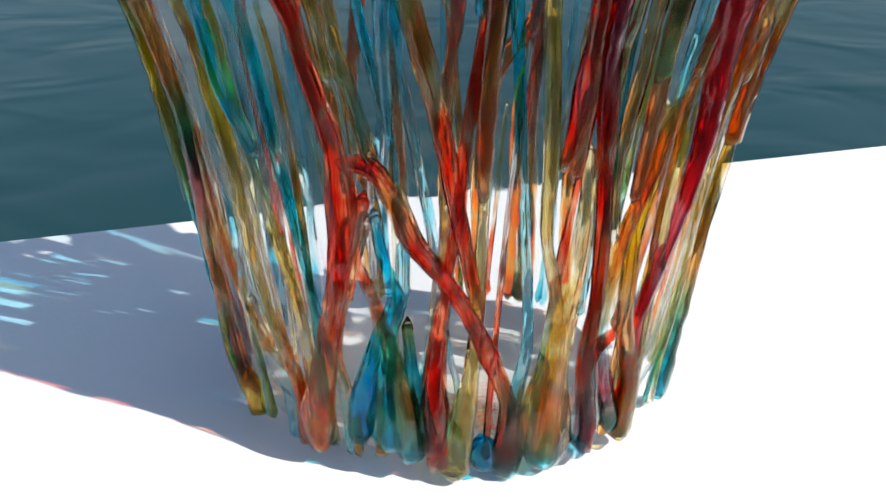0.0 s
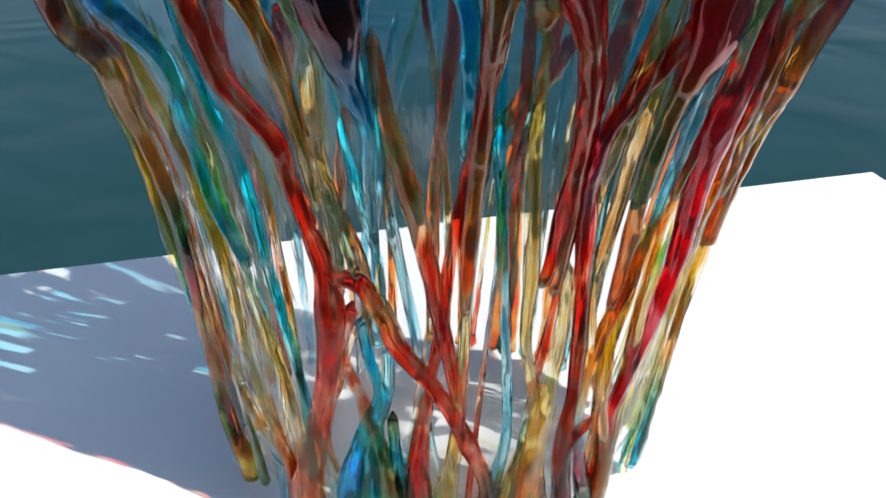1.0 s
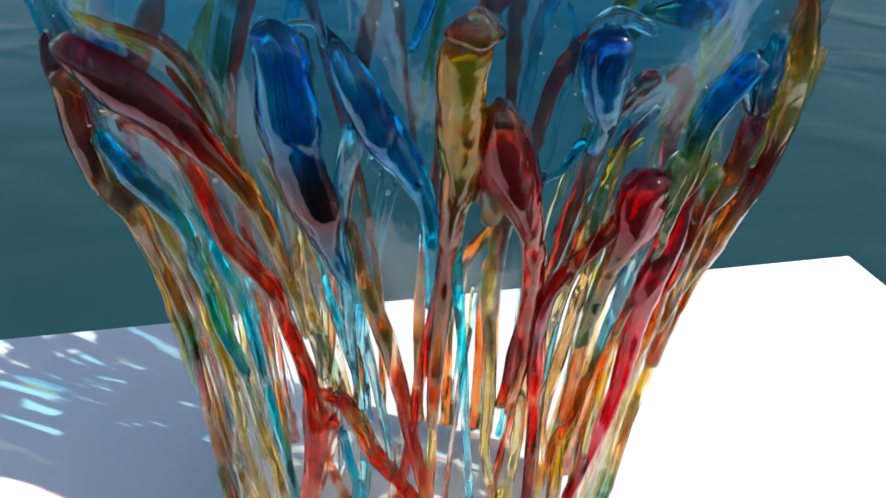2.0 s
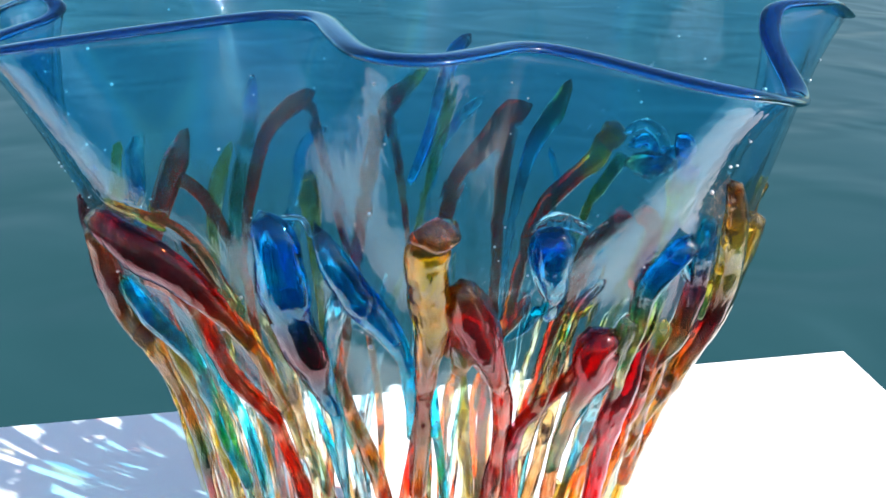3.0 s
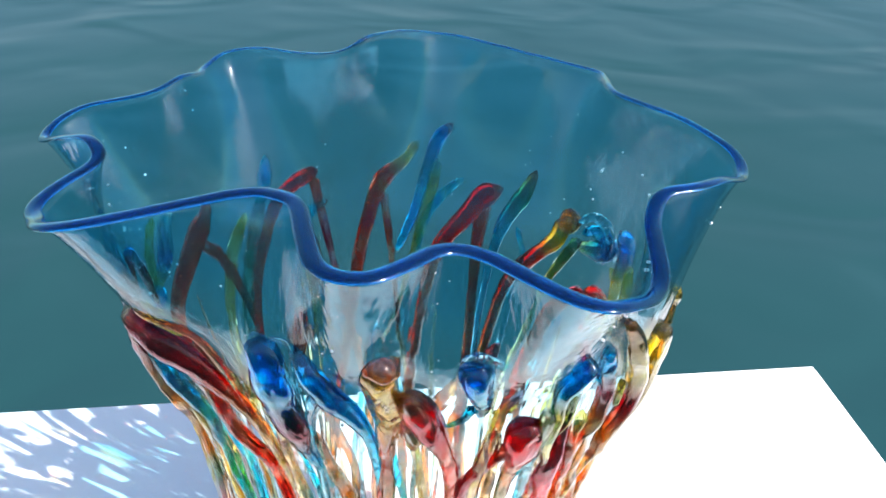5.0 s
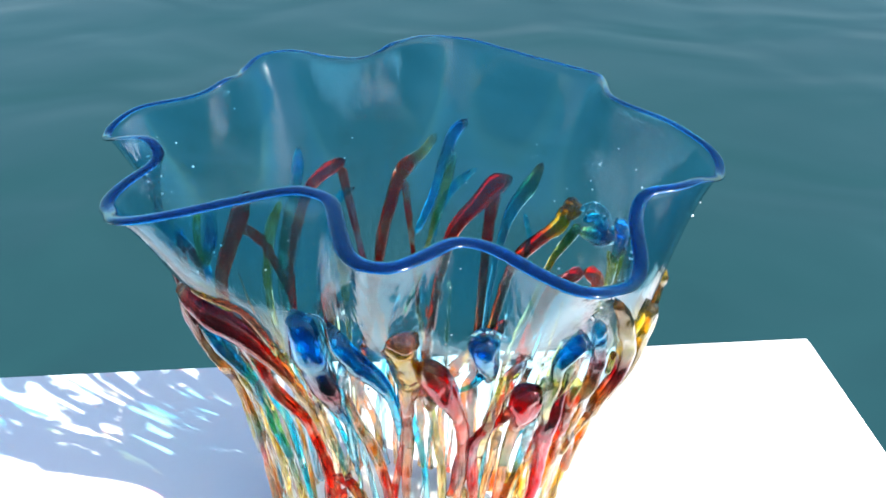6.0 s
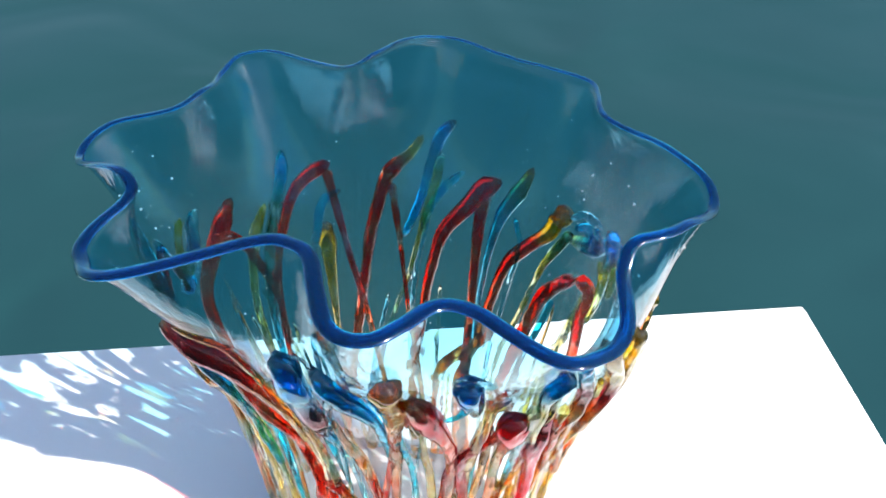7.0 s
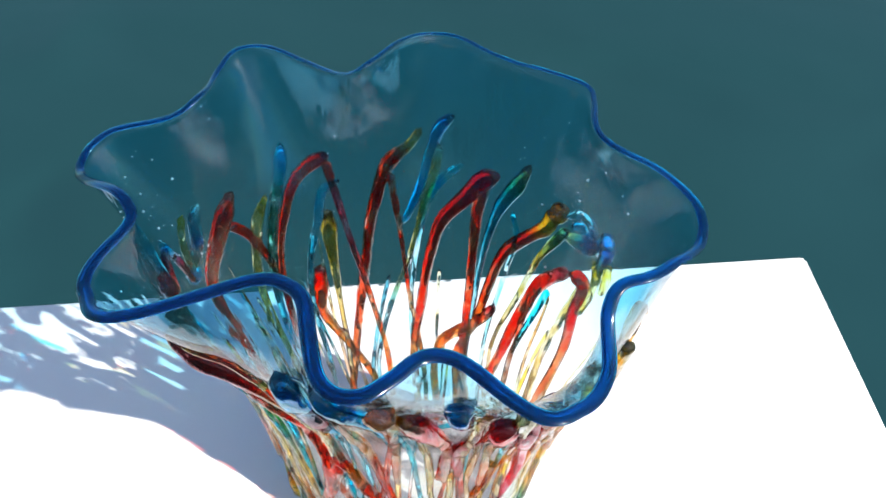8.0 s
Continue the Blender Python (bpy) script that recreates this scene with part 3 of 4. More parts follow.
strand((-129.1, 0.1958, 0.4, "olive"), (-129.7, 0.1758, 1, "olive"), (-130.3, 0.1508, 1.7, "olive"), (-131.3, 0.1334, 1.7, "gold"), (-130.1, 0.1139, 1.6, "green"), (-127.6, 0.0852, 1.8, "olive"), (-124.4, 0.0652, 1.8, "gold"), (-123, 0.0411, 2.1, "gold"), (-123, 0.0185, 2.2, "gold"), (-123, 0.004, 2.4, "gold"))
strand((-127.6, 0.0953, 1.4, "gold"), (-125, 0.0758, 1.6, "gold"), (-122.7, 0.0436, 1.7, "gold"), (-122.2, 0.0345, 1.9, "gold"), (-122.2, 0.0155, 2, "gold"), (-122.2, 0.004, 2.2, "gold"))
strand((-139.9, 0.0595, 2.9, "clear"), (-135.7, 0.0407, 2.5, "clear"), (-131.4, 0.0234, 2.4, "aqua"), (-131.4, 0.0105, 2.5, "aqua"), (-131.4, 0.004, 2.8, "aqua"))
strand((-146.7, 0.2102, 2.8, "blue"), (-138.1, 0.1981, 3.6, "navy"), (-130, 0.1845, 3.1, "teal"), (-133, 0.1541, 2.7, "blue"), (-132.8, 0.1327, 2.8, "blue"), (-128.2, 0.1117, 2.6, "aqua"))
strand((-149.2, 0.2101, 0.7, "olive"), (-152.2, 0.1901, 1.7, "olive"), (-155.3, 0.1651, 2.8, "olive"), (-160.4, 0.1342, 3, "amber"), (-161, 0.112, 3.3, "olive"), (-160.6, 0.0861, 3.2, "gold"))
strand((-106.6, 0.2595, 3.2, "aqua"), (-104.3, 0.2533, 7.2, "blue"), (-103.5, 0.2401, 8.6, "blue"), (-103.5, 0.2226, 8.6, "navy"), (-101.8, 0.2025, 7.1, "maroon"), (-101, 0.182, 3.3, "navy"), (-99.8, 0.1711, 2.2, "blue"), (-100.6, 0.1483, 2.1, "aqua"), (-100.6, 0.1183, 1.3, "aqua"))
strand((-97.9, 0.2584, 1.5, "aqua"), (-95.1, 0.2474, 5, "blue"), (-92.1, 0.2314, 6.2, "navy"), (-88.5, 0.2173, 4.4, "blue"), (-86.5, 0.2048, 2.7, "blue"), (-85.8, 0.1871, 2.2, "blue"), (-85.8, 0.1571, 1.3, "blue"))
strand((-94.2, 0.2364, 2.8, "navy"), (-96.5, 0.2229, 3.4, "aqua"), (-98.5, 0.2065, 2.3, "blue"), (-99.4, 0.1827, 1.5, "aqua"), (-99.4, 0.1527, 0.9, "aqua"))
strand((-94.2, 0.2209, 2.2, "aqua"), (-91, 0.2156, 1.7, "aqua"), (-87.7, 0.2124, 1.7, "blue"))
strand((-82.4, 0.264, 5.6, "maroon"), (-82.9, 0.2596, 5.7, "amber"), (-82.7, 0.2411, 6.7, "amber"), (-82.1, 0.2262, 7.3, "amber"), (-83, 0.2051, 4.4, "coral"), (-83.4, 0.1828, 2.7, "red"), (-83.5, 0.1605, 3, "brown"), (-84, 0.1309, 2.8, "coral"), (-84, 0.1009, 1.7, "coral"))
strand((-78.6, 0.2426, 3.2, "olive"), (-77, 0.2278, 8.3, "crimson"), (-74.4, 0.2124, 7.3, "crimson"), (-71.1, 0.1942, 3.7, "red"), (-68.6, 0.168, 3.4, "red"), (-67, 0.1372, 3.2, "coral"), (-67, 0.1072, 1.9, "coral"))
strand((-79.3, 0.2354, 2.4, "orange"), (-81.1, 0.2313, 2.5, "amber"), (-81.4, 0.2185, 2.6, "olive"))
strand((-79.3, 0.2161, 2.1, "maroon"), (-77.4, 0.2057, 3.9, "orange"), (-78.1, 0.1987, 2.7, "olive"))
strand((-66.6, 0.2631, 5.3, "navy"), (-66.9, 0.2562, 6.5, "navy"), (-65.9, 0.2429, 5.6, "blue"), (-64.6, 0.2329, 3.7, "teal"), (-65.1, 0.2228, 2.6, "aqua"))
strand((-66.4, 0.2282, 1.9, "blue"), (-68.3, 0.2181, 1.4, "navy"), (-71.3, 0.2129, 0.9, "navy"))
strand((-57.3, 0.2395, 1.2, "navy"), (-60.1, 0.2279, 2.1, "maroon"), (-61, 0.2167, 2.6, "amber"), (-61.7, 0.2038, 3.1, "brown"), (-62.6, 0.1834, 3.1, "olive"), (-62.5, 0.156, 2.7, "olive"), (-62.3, 0.1302, 2.6, "gold"), (-62.3, 0.1002, 1.6, "gold"))
strand((-51.3, 0.2135, 3.7, "maroon"), (-54.6, 0.2101, 9.1, "crimson"), (-54.3, 0.1952, 7, "crimson"), (-55, 0.1777, 3.4, "brown"), (-53.7, 0.1499, 2.8, "brown"), (-52.5, 0.1275, 2.7, "coral"), (-52.5, 0.0975, 1.6, "coral"))
strand((-44.1, 0.2525, 4.3, "navy"), (-46.2, 0.2457, 4.3, "blue"), (-48, 0.2348, 3.9, "navy"), (-47.5, 0.2195, 3.6, "gold"), (-47.6, 0.1985, 2.9, "gold"), (-44, 0.1658, 2.5, "gold"), (-44, 0.1358, 1.5, "gold"))
strand((-37.8, 0.2689, 2.1, "orange"), (-33.6, 0.2591, 3.2, "brown"), (-29.1, 0.2436, 4.7, "olive"), (-22.5, 0.2228, 5, "olive"), (-20, 0.2034, 4.2, "maroon"), (-24.4, 0.1844, 3.6, "brown"), (-12.9, 0.1487, 3.3, "orange"), (-11.2, 0.1064, 3, "orange"))
strand((-41, 0.2584, 2.1, "blue"), (-38.8, 0.2444, 3.6, "navy"), (-35, 0.2231, 3.8, "maroon"), (-35.5, 0.203, 3.4, "brown"), (-38.8, 0.1939, 3, "red"), (-36, 0.1677, 3, "red"), (-31.1, 0.1356, 2.7, "orange"), (-31.1, 0.1056, 1.6, "orange"))
strand((-45.3, 0.2334, 2.7, "teal"), (-44.8, 0.2106, 2.8, "amber"), (-49.3, 0.1937, 1.9, "navy"), (-53, 0.1668, 1.8, "navy"), (-53, 0.1368, 1.1, "navy"))
strand((-49.9, 0.2205, 3.6, "clear"), (-49.7, 0.2103, 3.3, "gold"), (-50.2, 0.182, 2.4, "aqua"), (-47.3, 0.1474, 2.2, "aqua"), (-47.3, 0.1174, 1.3, "aqua"))
strand((-39.6, 0.213, 2.9, "amber"), (-40.5, 0.2004, 2.9, "olive"), (-36.8, 0.1746, 2.5, "teal"))
strand((-98.3, 0.2085, 0.6, "blue"), (-98.3, 0.1885, 1.3, "blue"), (-98.3, 0.1635, 2.2, "blue"), (-98.3, 0.1475, 2, "aqua"), (-96.3, 0.1223, 1.7, "aqua"), (-93.7, 0.0951, 1.6, "aqua"), (-92.3, 0.0753, 1.7, "aqua"))
strand((-104.5, 0.1956, 0.4, "blue"), (-103.8, 0.1756, 1, "blue"), (-103.1, 0.1506, 1.7, "blue"), (-101.9, 0.134, 1.4, "aqua"), (-100.1, 0.1204, 1.3, "aqua"), (-100.1, 0.0904, 0.8, "aqua"))
strand((-67.6, 0.1821, 0.8, "maroon"), (-67.9, 0.1621, 1.9, "maroon"), (-68.1, 0.1371, 3.2, "maroon"), (-68.5, 0.1215, 2.4, "red"), (-69.7, 0.1109, 2, "brown"))
strand((-91.2, 0.0629, 1, "aqua"), (-89.4, 0.0453, 1.1, "aqua"), (-87.8, 0.0343, 1.3, "aqua"), (-87.8, 0.0154, 1.4, "aqua"), (-87.8, 0.004, 1.5, "aqua"))
strand((-82.7, 0.0174, 4.2, "navy"), (-80.8, 0.005, 5.9, "blue"))
strand((-55.8, 0.0107, 4, "blue"), (-58.4, 0.0042, 5.1, "clear"))
strand((-50.8, 0.0518, 1.9, "red"), (-56.2, 0.0446, 2.3, "red"), (-54.9, 0.0254, 2, "blue"), (-54.9, 0.0114, 2.1, "blue"), (-54.9, 0.004, 2.3, "blue"))
strand((-82.4, 0.2685, 3.6, "clear"), (-82.4, 0.2645, 7.2, "brown"), (-82, 0.2597, 4.5, "amber"))
strand((-70.1, 0.2606, 1.5, "aqua"), (-67.1, 0.2651, 2.6, "clear"), (-62.6, 0.2615, 1.5, "aqua"))
strand((-106.7, 0.2523, 0.7, "aqua"), (-107.2, 0.2383, 1.2, "aqua"), (-105.5, 0.2293, 1, "blue"), (-101.8, 0.2208, 0.7, "aqua"))
strand((-102.1, 0.2475, 0.8, "green"), (-101, 0.241, 1.5, "green"), (-99.9, 0.2293, 1, "teal"))
strand((-98.2, 0.2594, 0.7, "aqua"), (-96.2, 0.2475, 1, "aqua"), (-94.3, 0.2339, 0.8, "blue"), (-88.4, 0.2212, 0.7, "aqua"))
strand((-103.5, 0.2586, 0.8, "aqua"), (-99.7, 0.2589, 0.9, "aqua"), (-98.6, 0.2531, 0.7, "aqua"))
strand((-84.5, 0.2563, 1.1, "amber"), (-84.1, 0.2457, 1.4, "amber"), (-84.1, 0.2337, 1.1, "amber"), (-84.7, 0.2207, 0.8, "amber"))
strand((-78.2, 0.2414, 1.1, "orange"), (-76.1, 0.2342, 1.5, "orange"), (-75.5, 0.2264, 1.2, "orange"))
strand((-81.1, 0.2262, 1.7, "crimson"), (-79.4, 0.2187, 2.6, "crimson"), (-80, 0.2055, 1.4, "coral"))
strand((-67.4, 0.2409, 1.1, "teal"), (-64.8, 0.2354, 1.5, "teal"), (-62.9, 0.2375, 1, "teal"))
strand((-62.4, 0.2222, 1.2, "amber"), (-58.8, 0.2238, 1.2, "amber"), (-57.3, 0.2272, 0.7, "amber"))
strand((-130.6, 0.2554, 0.8, "amber"), (-125.9, 0.2529, 1.1, "amber"), (-121.4, 0.2468, 0.8, "amber"))
strand((-120, 0.2431, 0.9, "red"), (-117.6, 0.2326, 1.4, "red"), (-116, 0.2235, 0.9, "red"))
strand((-137.9, 0.2432, 1, "olive"), (-142.3, 0.2283, 1.2, "olive"), (-132.9, 0.2225, 1, "gold"))
strand((-143.6, 0.2174, 1, "coral"), (-129.8, 0.2221, 1.4, "coral"), (-122.8, 0.2167, 0.8, "coral"))
strand((-48.4, 0.2488, 1.5, "blue"), (-42.2, 0.2391, 2, "blue"), (-37.6, 0.2295, 1.3, "navy"))
strand((-28.4, 0.224, 1.6, "amber"), (-27.5, 0.216, 2, "amber"), (-27, 0.2055, 1.2, "olive"))
strand((-44.9, 0.2183, 0.9, "aqua"), (-47, 0.209, 1.1, "aqua"), (-48.5, 0.1961, 0.8, "aqua"))
strand((-36.8, 0.2114, 1.4, "amber"), (-31.7, 0.2032, 1.8, "orange"), (-30.5, 0.1971, 1, "amber"))
strand((-48.8, 0.2301, 1.2, "teal"), (-48.4, 0.2174, 1.6, "teal"), (-48.7, 0.2073, 0.9, "green"))
strand((-44, 0.182, 1.2, "gold"), (-39.3, 0.1564, 1.7, "gold"), (-34.9, 0.1284, 1.4, "gold"))
strand((-41.4, 0.1953, 1.4, "red"), (-37.2, 0.1684, 1.9, "red"), (-31, 0.1387, 1.6, "orange"))
strand((146.3, 0.2396, 1.9, "red"), (150.7, 0.2274, 5.9, "red"), (158, 0.2104, 5.1, "red"), (168.5, 0.1889, 3.5, "red"), (172.1, 0.163, 2.7, "red"), (172.1, 0.0897, 2.3, "red"), (172.1, 0.012, 2.5, "red"), (172.1, 0.005, 4.2, "red"))
strand((152.1, 0.2204, 3.4, "red"), (146.7, 0.2117, 3.1, "red"), (140.8, 0.1884, 2.3, "red"), (138.5, 0.1657, 1.8, "red"), (139.6, 0.1366, 1.6, "red"), (141.6, 0.0751, 1.4, "red"), (145.6, 0.012, 1.5, "red"), (145.6, 0.005, 2.6, "red"))
strand((135.5, 0.231, 1.4, "amber"), (139.6, 0.2175, 3.7, "olive"), (143.4, 0.1985, 3.5, "olive"), (147.8, 0.1708, 2.4, "olive"), (150.1, 0.0939, 2, "olive"), (154.7, 0.012, 2.2, "olive"), (154.7, 0.005, 3.7, "olive"))
strand((127.2, 0.2572, 1.6, "blue"), (128.3, 0.2479, 4.1, "blue"), (132.8, 0.2258, 3.7, "green"), (139.4, 0.1834, 3.5, "green"), (143.5, 0.1494, 2.5, "teal"), (145.6, 0.0822, 2.1, "teal"), (149.9, 0.012, 2.3, "teal"), (149.9, 0.005, 3.9, "teal"))
strand((115.8, 0.2505, 2.2, "maroon"), (119.7, 0.2452, 4.7, "red"), (126, 0.2344, 3.6, "red"), (131.8, 0.2094, 2.9, "red"), (136.3, 0.1818, 2.4, "red"), (140.8, 0.1372, 1.9, "red"), (142.8, 0.0755, 1.6, "red"), (146.9, 0.012, 1.8, "red"), (146.9, 0.005, 3.1, "red"))
strand((117.3, 0.2465, 3.3, "red"), (114.6, 0.2247, 2.5, "maroon"), (111.3, 0.1923, 2, "maroon"), (107.3, 0.1598, 1.8, "red"), (103.7, 0.0656, 2.1, "orange"), (105.3, 0.012, 2.3, "orange"), (105.3, 0.005, 3.9, "orange"))
strand((113, 0.2346, 1.4, "blue"), (117.7, 0.2287, 3.4, "blue"), (121, 0.2057, 2.9, "aqua"), (125.3, 0.182, 2.4, "teal"), (129.9, 0.1322, 1.9, "aqua"), (131.5, 0.0727, 1.6, "aqua"), (134.7, 0.012, 1.8, "aqua"), (134.7, 0.005, 3.1, "aqua"))
strand((117.4, 0.2153, 2, "olive"), (117.9, 0.2012, 4.9, "olive"), (117.8, 0.1808, 3.5, "olive"), (118.2, 0.151, 1.8, "gold"), (121.6, 0.0749, 2, "gold"), (125.4, 0.012, 2.2, "gold"), (125.4, 0.005, 3.7, "gold"))
strand((91.7, 0.2656, 2.7, "brown"), (94.1, 0.2565, 3, "olive"), (99.2, 0.2465, 4.6, "red"), (103.1, 0.2212, 3.9, "red"), (107.7, 0.1722, 3.3, "red"), (116.2, 0.1024, 2.6, "coral"), (125, 0.0359, 2.5, "orange"), (129.2, 0.012, 2.8, "orange"), (129.2, 0.005, 4.8, "orange"))
strand((99.2, 0.2397, 2.8, "red"), (96.7, 0.2106, 1.7, "red"), (93.9, 0.1709, 1.5, "red"), (90.8, 0.1339, 1.5, "orange"), (87.9, 0.08, 1.7, "orange"), (87.6, 0.012, 1.9, "orange"), (87.6, 0.005, 3.2, "orange"))
strand((84.5, 0.2755, 2.1, "navy"), (87.1, 0.2679, 4.5, "navy"), (89, 0.2528, 3.5, "teal"), (91.1, 0.231, 2.8, "blue"), (95.1, 0.2067, 2, "blue"))
strand((86.9, 0.2572, 2.7, "teal"), (87.5, 0.2429, 3.5, "olive"), (89.9, 0.2166, 2.2, "olive"), (93.2, 0.1834, 1.7, "olive"), (100, 0.1421, 1.8, "aqua"), (108.4, 0.0729, 1.7, "aqua"), (110.6, 0.012, 1.9, "aqua"), (110.6, 0.005, 3.2, "aqua"))
strand((79.9, 0.2499, 1.3, "blue"), (83.4, 0.2428, 3, "blue"), (86.8, 0.2327, 2.5, "blue"), (90.1, 0.2003, 1.7, "aqua"), (91.9, 0.1632, 1.5, "aqua"), (92, 0.0898, 1.3, "aqua"), (92.1, 0.012, 1.4, "aqua"), (92.1, 0.005, 2.4, "aqua"))
strand((69.7, 0.2484, 1.6, "brown"), (73.5, 0.2448, 5.9, "crimson"), (78.1, 0.2315, 5.5, "red"), (83.8, 0.2134, 4.2, "red"), (86.8, 0.1855, 3.2, "red"), (88.7, 0.1459, 3, "red"), (91.9, 0.0924, 3, "orange"), (92, 0.0508, 2.6, "orange"), (92.1, 0.012, 2.8, "orange"), (92.1, 0.005, 4.8, "orange"))
strand((73.9, 0.2392, 4.9, "red"), (74.3, 0.2208, 3.6, "red"), (73.8, 0.1926, 2.8, "red"), (71.4, 0.1461, 2.7, "red"), (68.9, 0.064, 3, "orange"), (66.4, 0.012, 3.3, "orange"), (66.4, 0.005, 5.6, "orange"))
strand((62.9, 0.2612, 2.1, "brown"), (64.5, 0.2478, 4.8, "green"), (67.7, 0.2329, 4, "teal"), (69.8, 0.2122, 2.5, "teal"), (70.7, 0.1823, 2, "aqua"), (69.9, 0.157, 1.5, "aqua"), (69.1, 0.0864, 1.3, "aqua"), (67.5, 0.012, 1.4, "aqua"), (67.5, 0.005, 2.4, "aqua"))
strand((64.3, 0.2318, 1.6, "blue"), (61.5, 0.2191, 1.6, "blue"), (62.3, 0.1931, 1.4, "aqua"), (62.8, 0.1532, 1.5, "aqua"), (61.7, 0.0843, 1.3, "aqua"), (59.5, 0.012, 1.4, "aqua"), (59.5, 0.005, 2.4, "aqua"))
strand((52.2, 0.2437, 5.2, "brown"), (52.6, 0.2332, 4.5, "amber"), (57.7, 0.2205, 4.3, "red"), (63.6, 0.2046, 3.9, "red"), (66.6, 0.1771, 3.2, "red"), (67.9, 0.1488, 2.7, "orange"), (73.4, 0.1057, 2.6, "orange"), (72.7, 0.0581, 2.2, "orange"), (71.4, 0.012, 2.4, "orange"), (71.4, 0.005, 4.1, "orange"))
strand((46.2, 0.2363, 3.9, "green"), (52.6, 0.2113, 2.2, "olive"), (55.9, 0.1775, 1.7, "olive"), (58.9, 0.1407, 1.5, "gold"), (57.7, 0.0774, 1.3, "gold"), (55.2, 0.012, 1.4, "gold"), (55.2, 0.005, 2.4, "gold"))
strand((46.5, 0.2322, 2.6, "olive"), (40.1, 0.234, 5.2, "teal"), (33.5, 0.2367, 3.9, "navy"))
strand((36.4, 0.2426, 3.1, "navy"), (31.1, 0.2381, 3.8, "blue"), (30.7, 0.222, 2.6, "amber"))
strand((41.8, 0.211, 4.6, "maroon"), (50, 0.1923, 4.5, "red"), (52.7, 0.1671, 3.8, "red"), (54.2, 0.1336, 3.3, "red"), (57.4, 0.0699, 3, "orange"), (53.5, 0.012, 3.3, "orange"), (53.5, 0.005, 5.6, "orange"))
strand((40.8, 0.2124, 4.6, "red"), (35.3, 0.2108, 4.3, "red"), (33.9, 0.1893, 3.3, "crimson"), (28.6, 0.1609, 2.9, "coral"), (28.6, 0.0885, 2.5, "coral"), (28.6, 0.012, 2.7, "coral"), (28.6, 0.005, 4.6, "coral"))
strand((34.1, 0.2125, 3.2, "olive"), (36.9, 0.1805, 2.8, "gold"), (36.9, 0.1496, 2.3, "gold"), (34.3, 0.1055, 2.5, "gold"), (32.1, 0.058, 2.1, "gold"), (27.6, 0.012, 2.3, "gold"), (27.6, 0.005, 3.9, "gold"))
strand((46.4, 0.1919, 2.2, "blue"), (48, 0.1672, 2, "blue"), (49.9, 0.1324, 1.8, "aqua"), (48.3, 0.0728, 1.5, "aqua"), (45.1, 0.012, 1.7, "aqua"), (45.1, 0.005, 2.9, "aqua"))
strand((122.7, 0.1752, 3.6, "red"), (124.4, 0.1611, 5.4, "red"), (126.3, 0.1395, 3.4, "orange"), (119.3, 0.096, 2.6, "orange"), (112, 0.0451, 2.8, "orange"), (114.6, 0.012, 3.1, "orange"), (114.6, 0.005, 5.3, "orange"))
strand((62.3, 0.1637, 3.2, "maroon"), (65.1, 0.1537, 3.6, "red"), (70.4, 0.1385, 3.9, "orange"), (78.6, 0.1188, 3.5, "orange"), (82.8, 0.0833, 2.7, "orange"), (81.9, 0.012, 3, "orange"), (81.9, 0.005, 5.1, "orange"))
strand((71.2, 0.1349, 3.7, "orange"), (70.6, 0.1083, 2.5, "orange"), (70.3, 0.0623, 2.4, "orange"), (67.9, 0.012, 2.6, "orange"), (67.9, 0.005, 4.4, "orange"))
strand((159.2, 0.2419, 1.9, "blue"), (162.6, 0.2347, 4.1, "teal"), (166.2, 0.2193, 3.4, "navy"), (175.1, 0.207, 2.8, "olive"))
strand((166.3, 0.2409, 2.2, "amber"), (171.4, 0.2302, 2.2, "olive"), (174.9, 0.2116, 2, "olive"))
strand((179.6, 0.2373, 1.9, "blue"), (186.6, 0.2293, 3.2, "maroon"), (191.4, 0.2118, 2.7, "red"))
strand((173.6, 0.2098, 4.2, "blue"), (175.6, 0.1977, 3.4, "navy"))
strand((83.3, 0.179, 1.2, "gold"), (82.5, 0.149, 1.2, "gold"), (82.2, 0.082, 1, "gold"), (81.6, 0.012, 1.1, "gold"), (81.6, 0.005, 1.9, "gold"))
strand((99.4, 0.1694, 1.2, "aqua"), (104.4, 0.1296, 1.6, "aqua"), (111.6, 0.0651, 1.7, "aqua"), (114.2, 0.012, 1.9, "aqua"), (114.2, 0.005, 3.2, "aqua"))
strand((-1, 0.250, 3.0, "amber"), (3, 0.243, 4.2, "brown"), (1, 0.230, 3.6, "orange"), (-5, 0.214, 3, "olive"), (-9, 0.195, 2.6, "brown"), (-13, 0.165, 1.8, "gold"))
strand((-14, 0.244, 3, "gold"), (-10.5, 0.228, 5.4, "amber"), (-9, 0.205, 4.6, "olive"), (-15, 0.185, 3, "brown"), (-22, 0.160, 2.4, "gold"), (-24, 0.130, 1.8, "gold"))
strand((52.5, 0.247, 3.6, "brown"), (51, 0.242, 6.6, "brown"), (50.5, 0.236, 4.4, "amber"))
strand((48, 0.243, 2, "teal"), (44, 0.249, 2.8, "aqua"), (39, 0.247, 2.8, "teal"), (36.5, 0.239, 2.4, "aqua"), (37, 0.229, 1.8, "navy"))
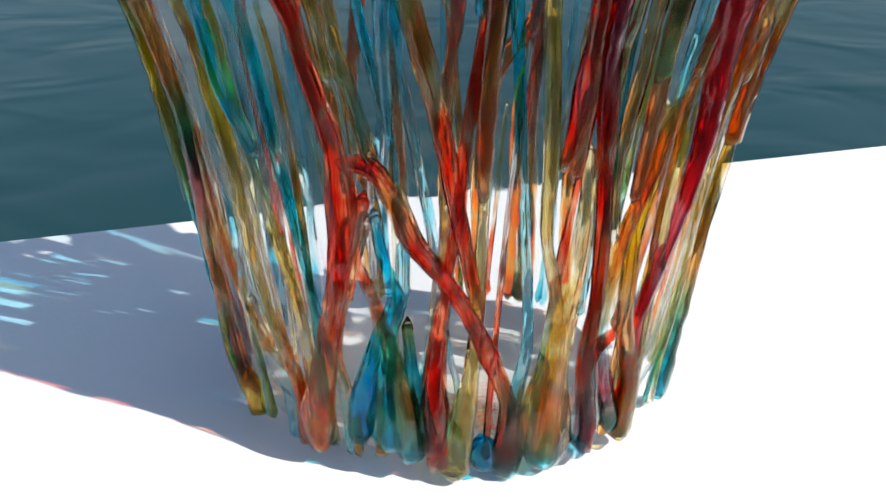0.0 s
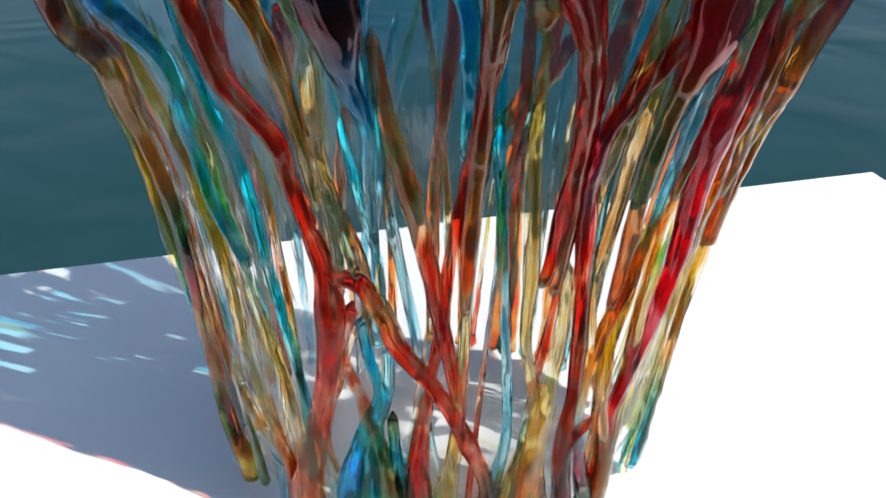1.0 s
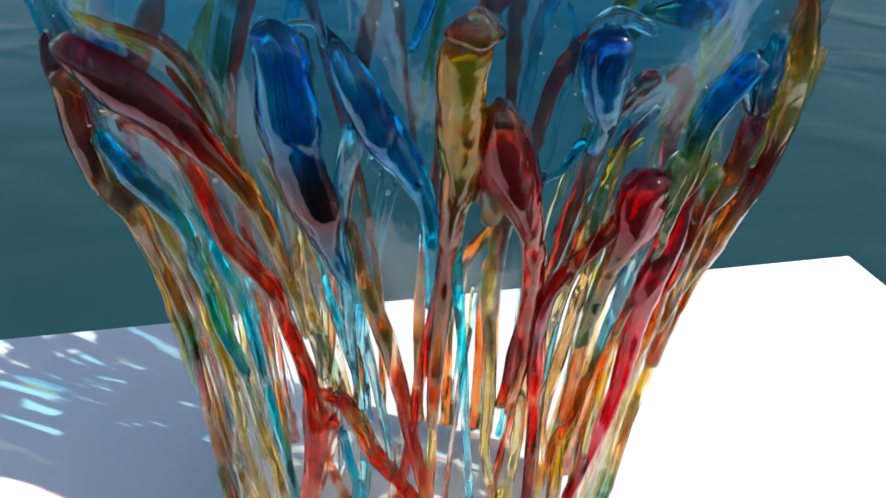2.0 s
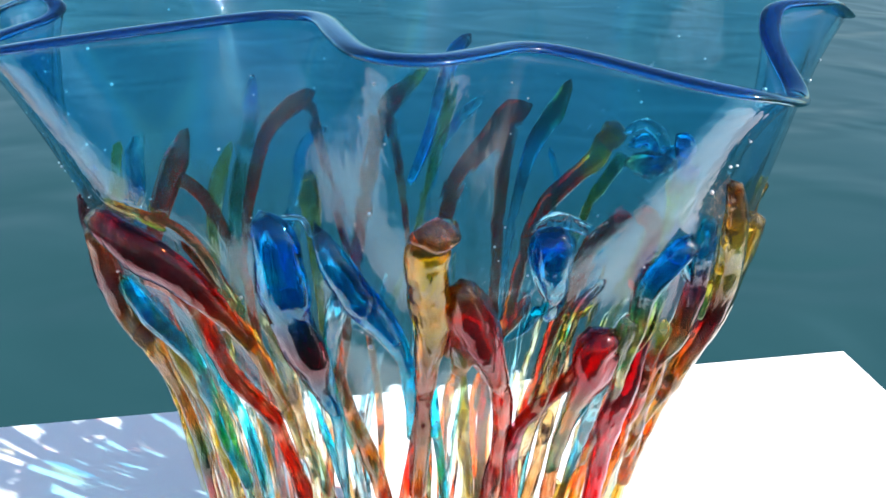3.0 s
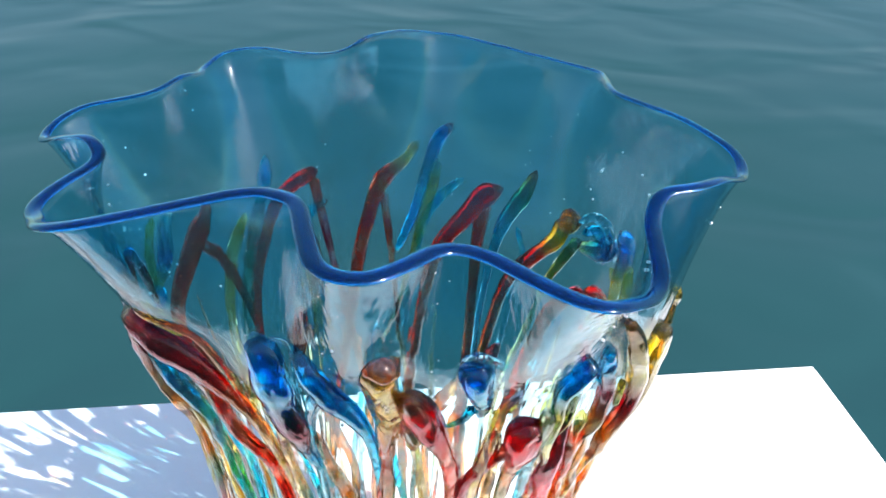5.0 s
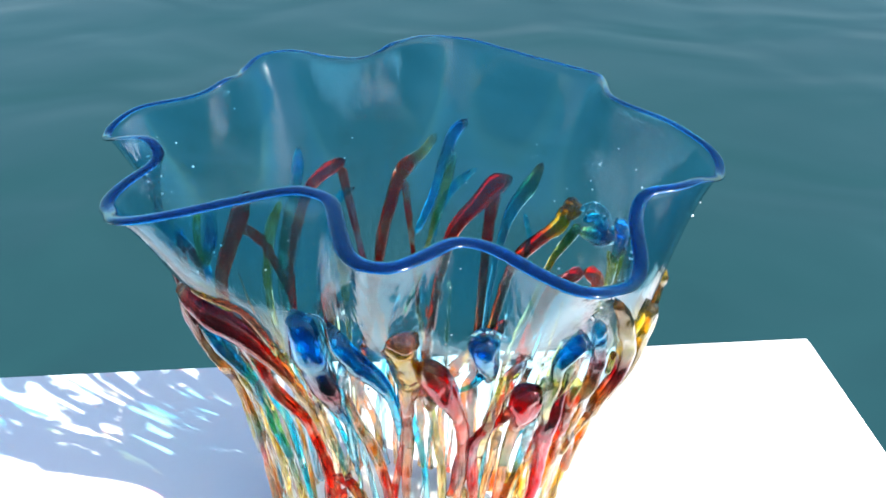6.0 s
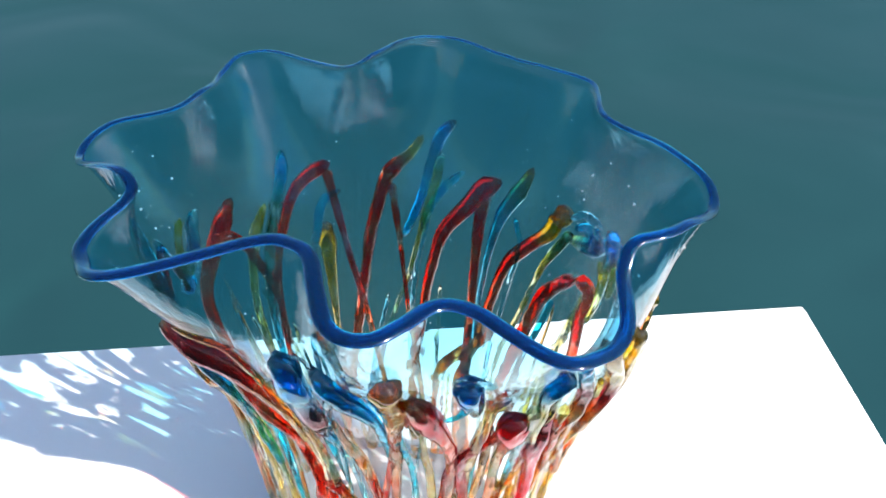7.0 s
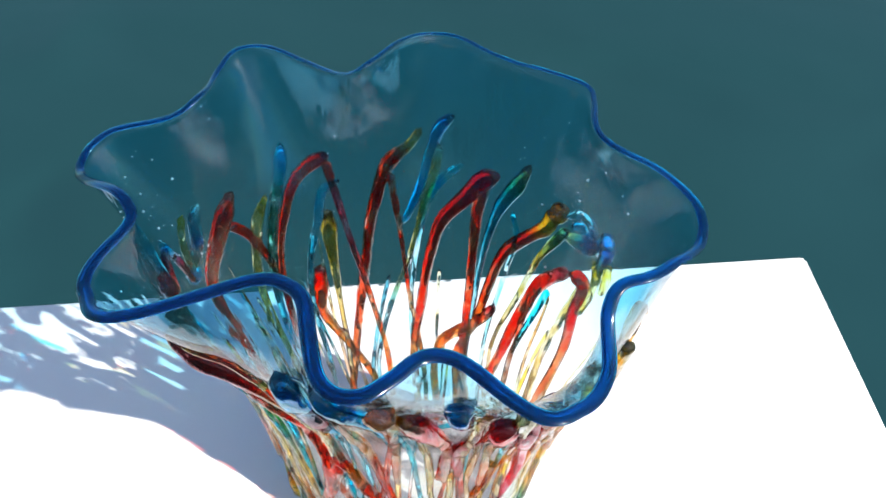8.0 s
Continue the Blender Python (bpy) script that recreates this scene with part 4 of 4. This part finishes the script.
strand((46, 0.239, 2, "navy"), (42, 0.243, 3.2, "blue"), (38.5, 0.238, 3.4, "navy"), (39, 0.228, 2.4, "teal"))
strand((34.5, 0.249, 3.2, "navy"), (31.5, 0.245, 4.8, "blue"), (30, 0.236, 3.8, "navy"), (31, 0.226, 2.2, "blue"))
strand((34, 0.230, 2, "amber"), (31, 0.225, 3.4, "gold"), (30, 0.214, 2.4, "amber"), (31, 0.190, 1.6, "gold"))
strand((28, 0.236, 1.6, "gold"), (26.5, 0.227, 2.8, "amber"), (26, 0.214, 1.8, "olive"))
strand((-175.5, 0.262, 1.2, "navy"), (-172, 0.246, 2.8, "blue"), (-168, 0.226, 2.6, "navy"), (-165, 0.205, 2, "blue"), (-166, 0.170, 1.4, "blue"))
strand((181.5, 0.243, 1.2, "aqua"), (181, 0.235, 2.8, "blue"), (179, 0.222, 2, "maroon"), (177, 0.200, 1.6, "red"))
strand((-166, 0.236, 2, "maroon"), (-165, 0.226, 4.2, "maroon"), (-163, 0.212, 3.6, "red"), (-162, 0.190, 2.2, "orange"))
strand((-176, 0.130, 1.6, "blue"), (-176, 0.075, 2.2, "navy"), (-174, 0.030, 2.8, "blue"), (-174, 0.006, 3.4, "navy"))


def filler_threads():
    """Thin threads that run down between the larger ones, all the way round."""
    rng = random.Random(11)
    colours = ["gold", "orange", "clear", "aqua", "olive", "coral", "gold", "red", "teal", "amber", "clear", "brown"]
    spots = [rng.uniform(-52, 40) for _ in range(20)] + [rng.uniform(140, 232) for _ in range(22)] + [rng.uniform(40, 140) for _ in range(12)] + [rng.uniform(-125, -55) for _ in range(8)]
    for turn in spots:
        top, drift = rng.uniform(0.10, 0.20), rng.uniform(-7, 7)
        r = rng.uniform(0.7, 1.5)
        a, b = rng.choice(colours), rng.choice(colours)
        strand((turn + drift, top, r * 0.6, a), (turn + drift * 0.6, top * 0.66, r, a), (turn + drift * 0.2, top * 0.33, r, b),
               (turn, 0.016, r * 1.3, b), (turn, 0.006, r * rng.uniform(1.4, 2.6), b))


filler_threads()
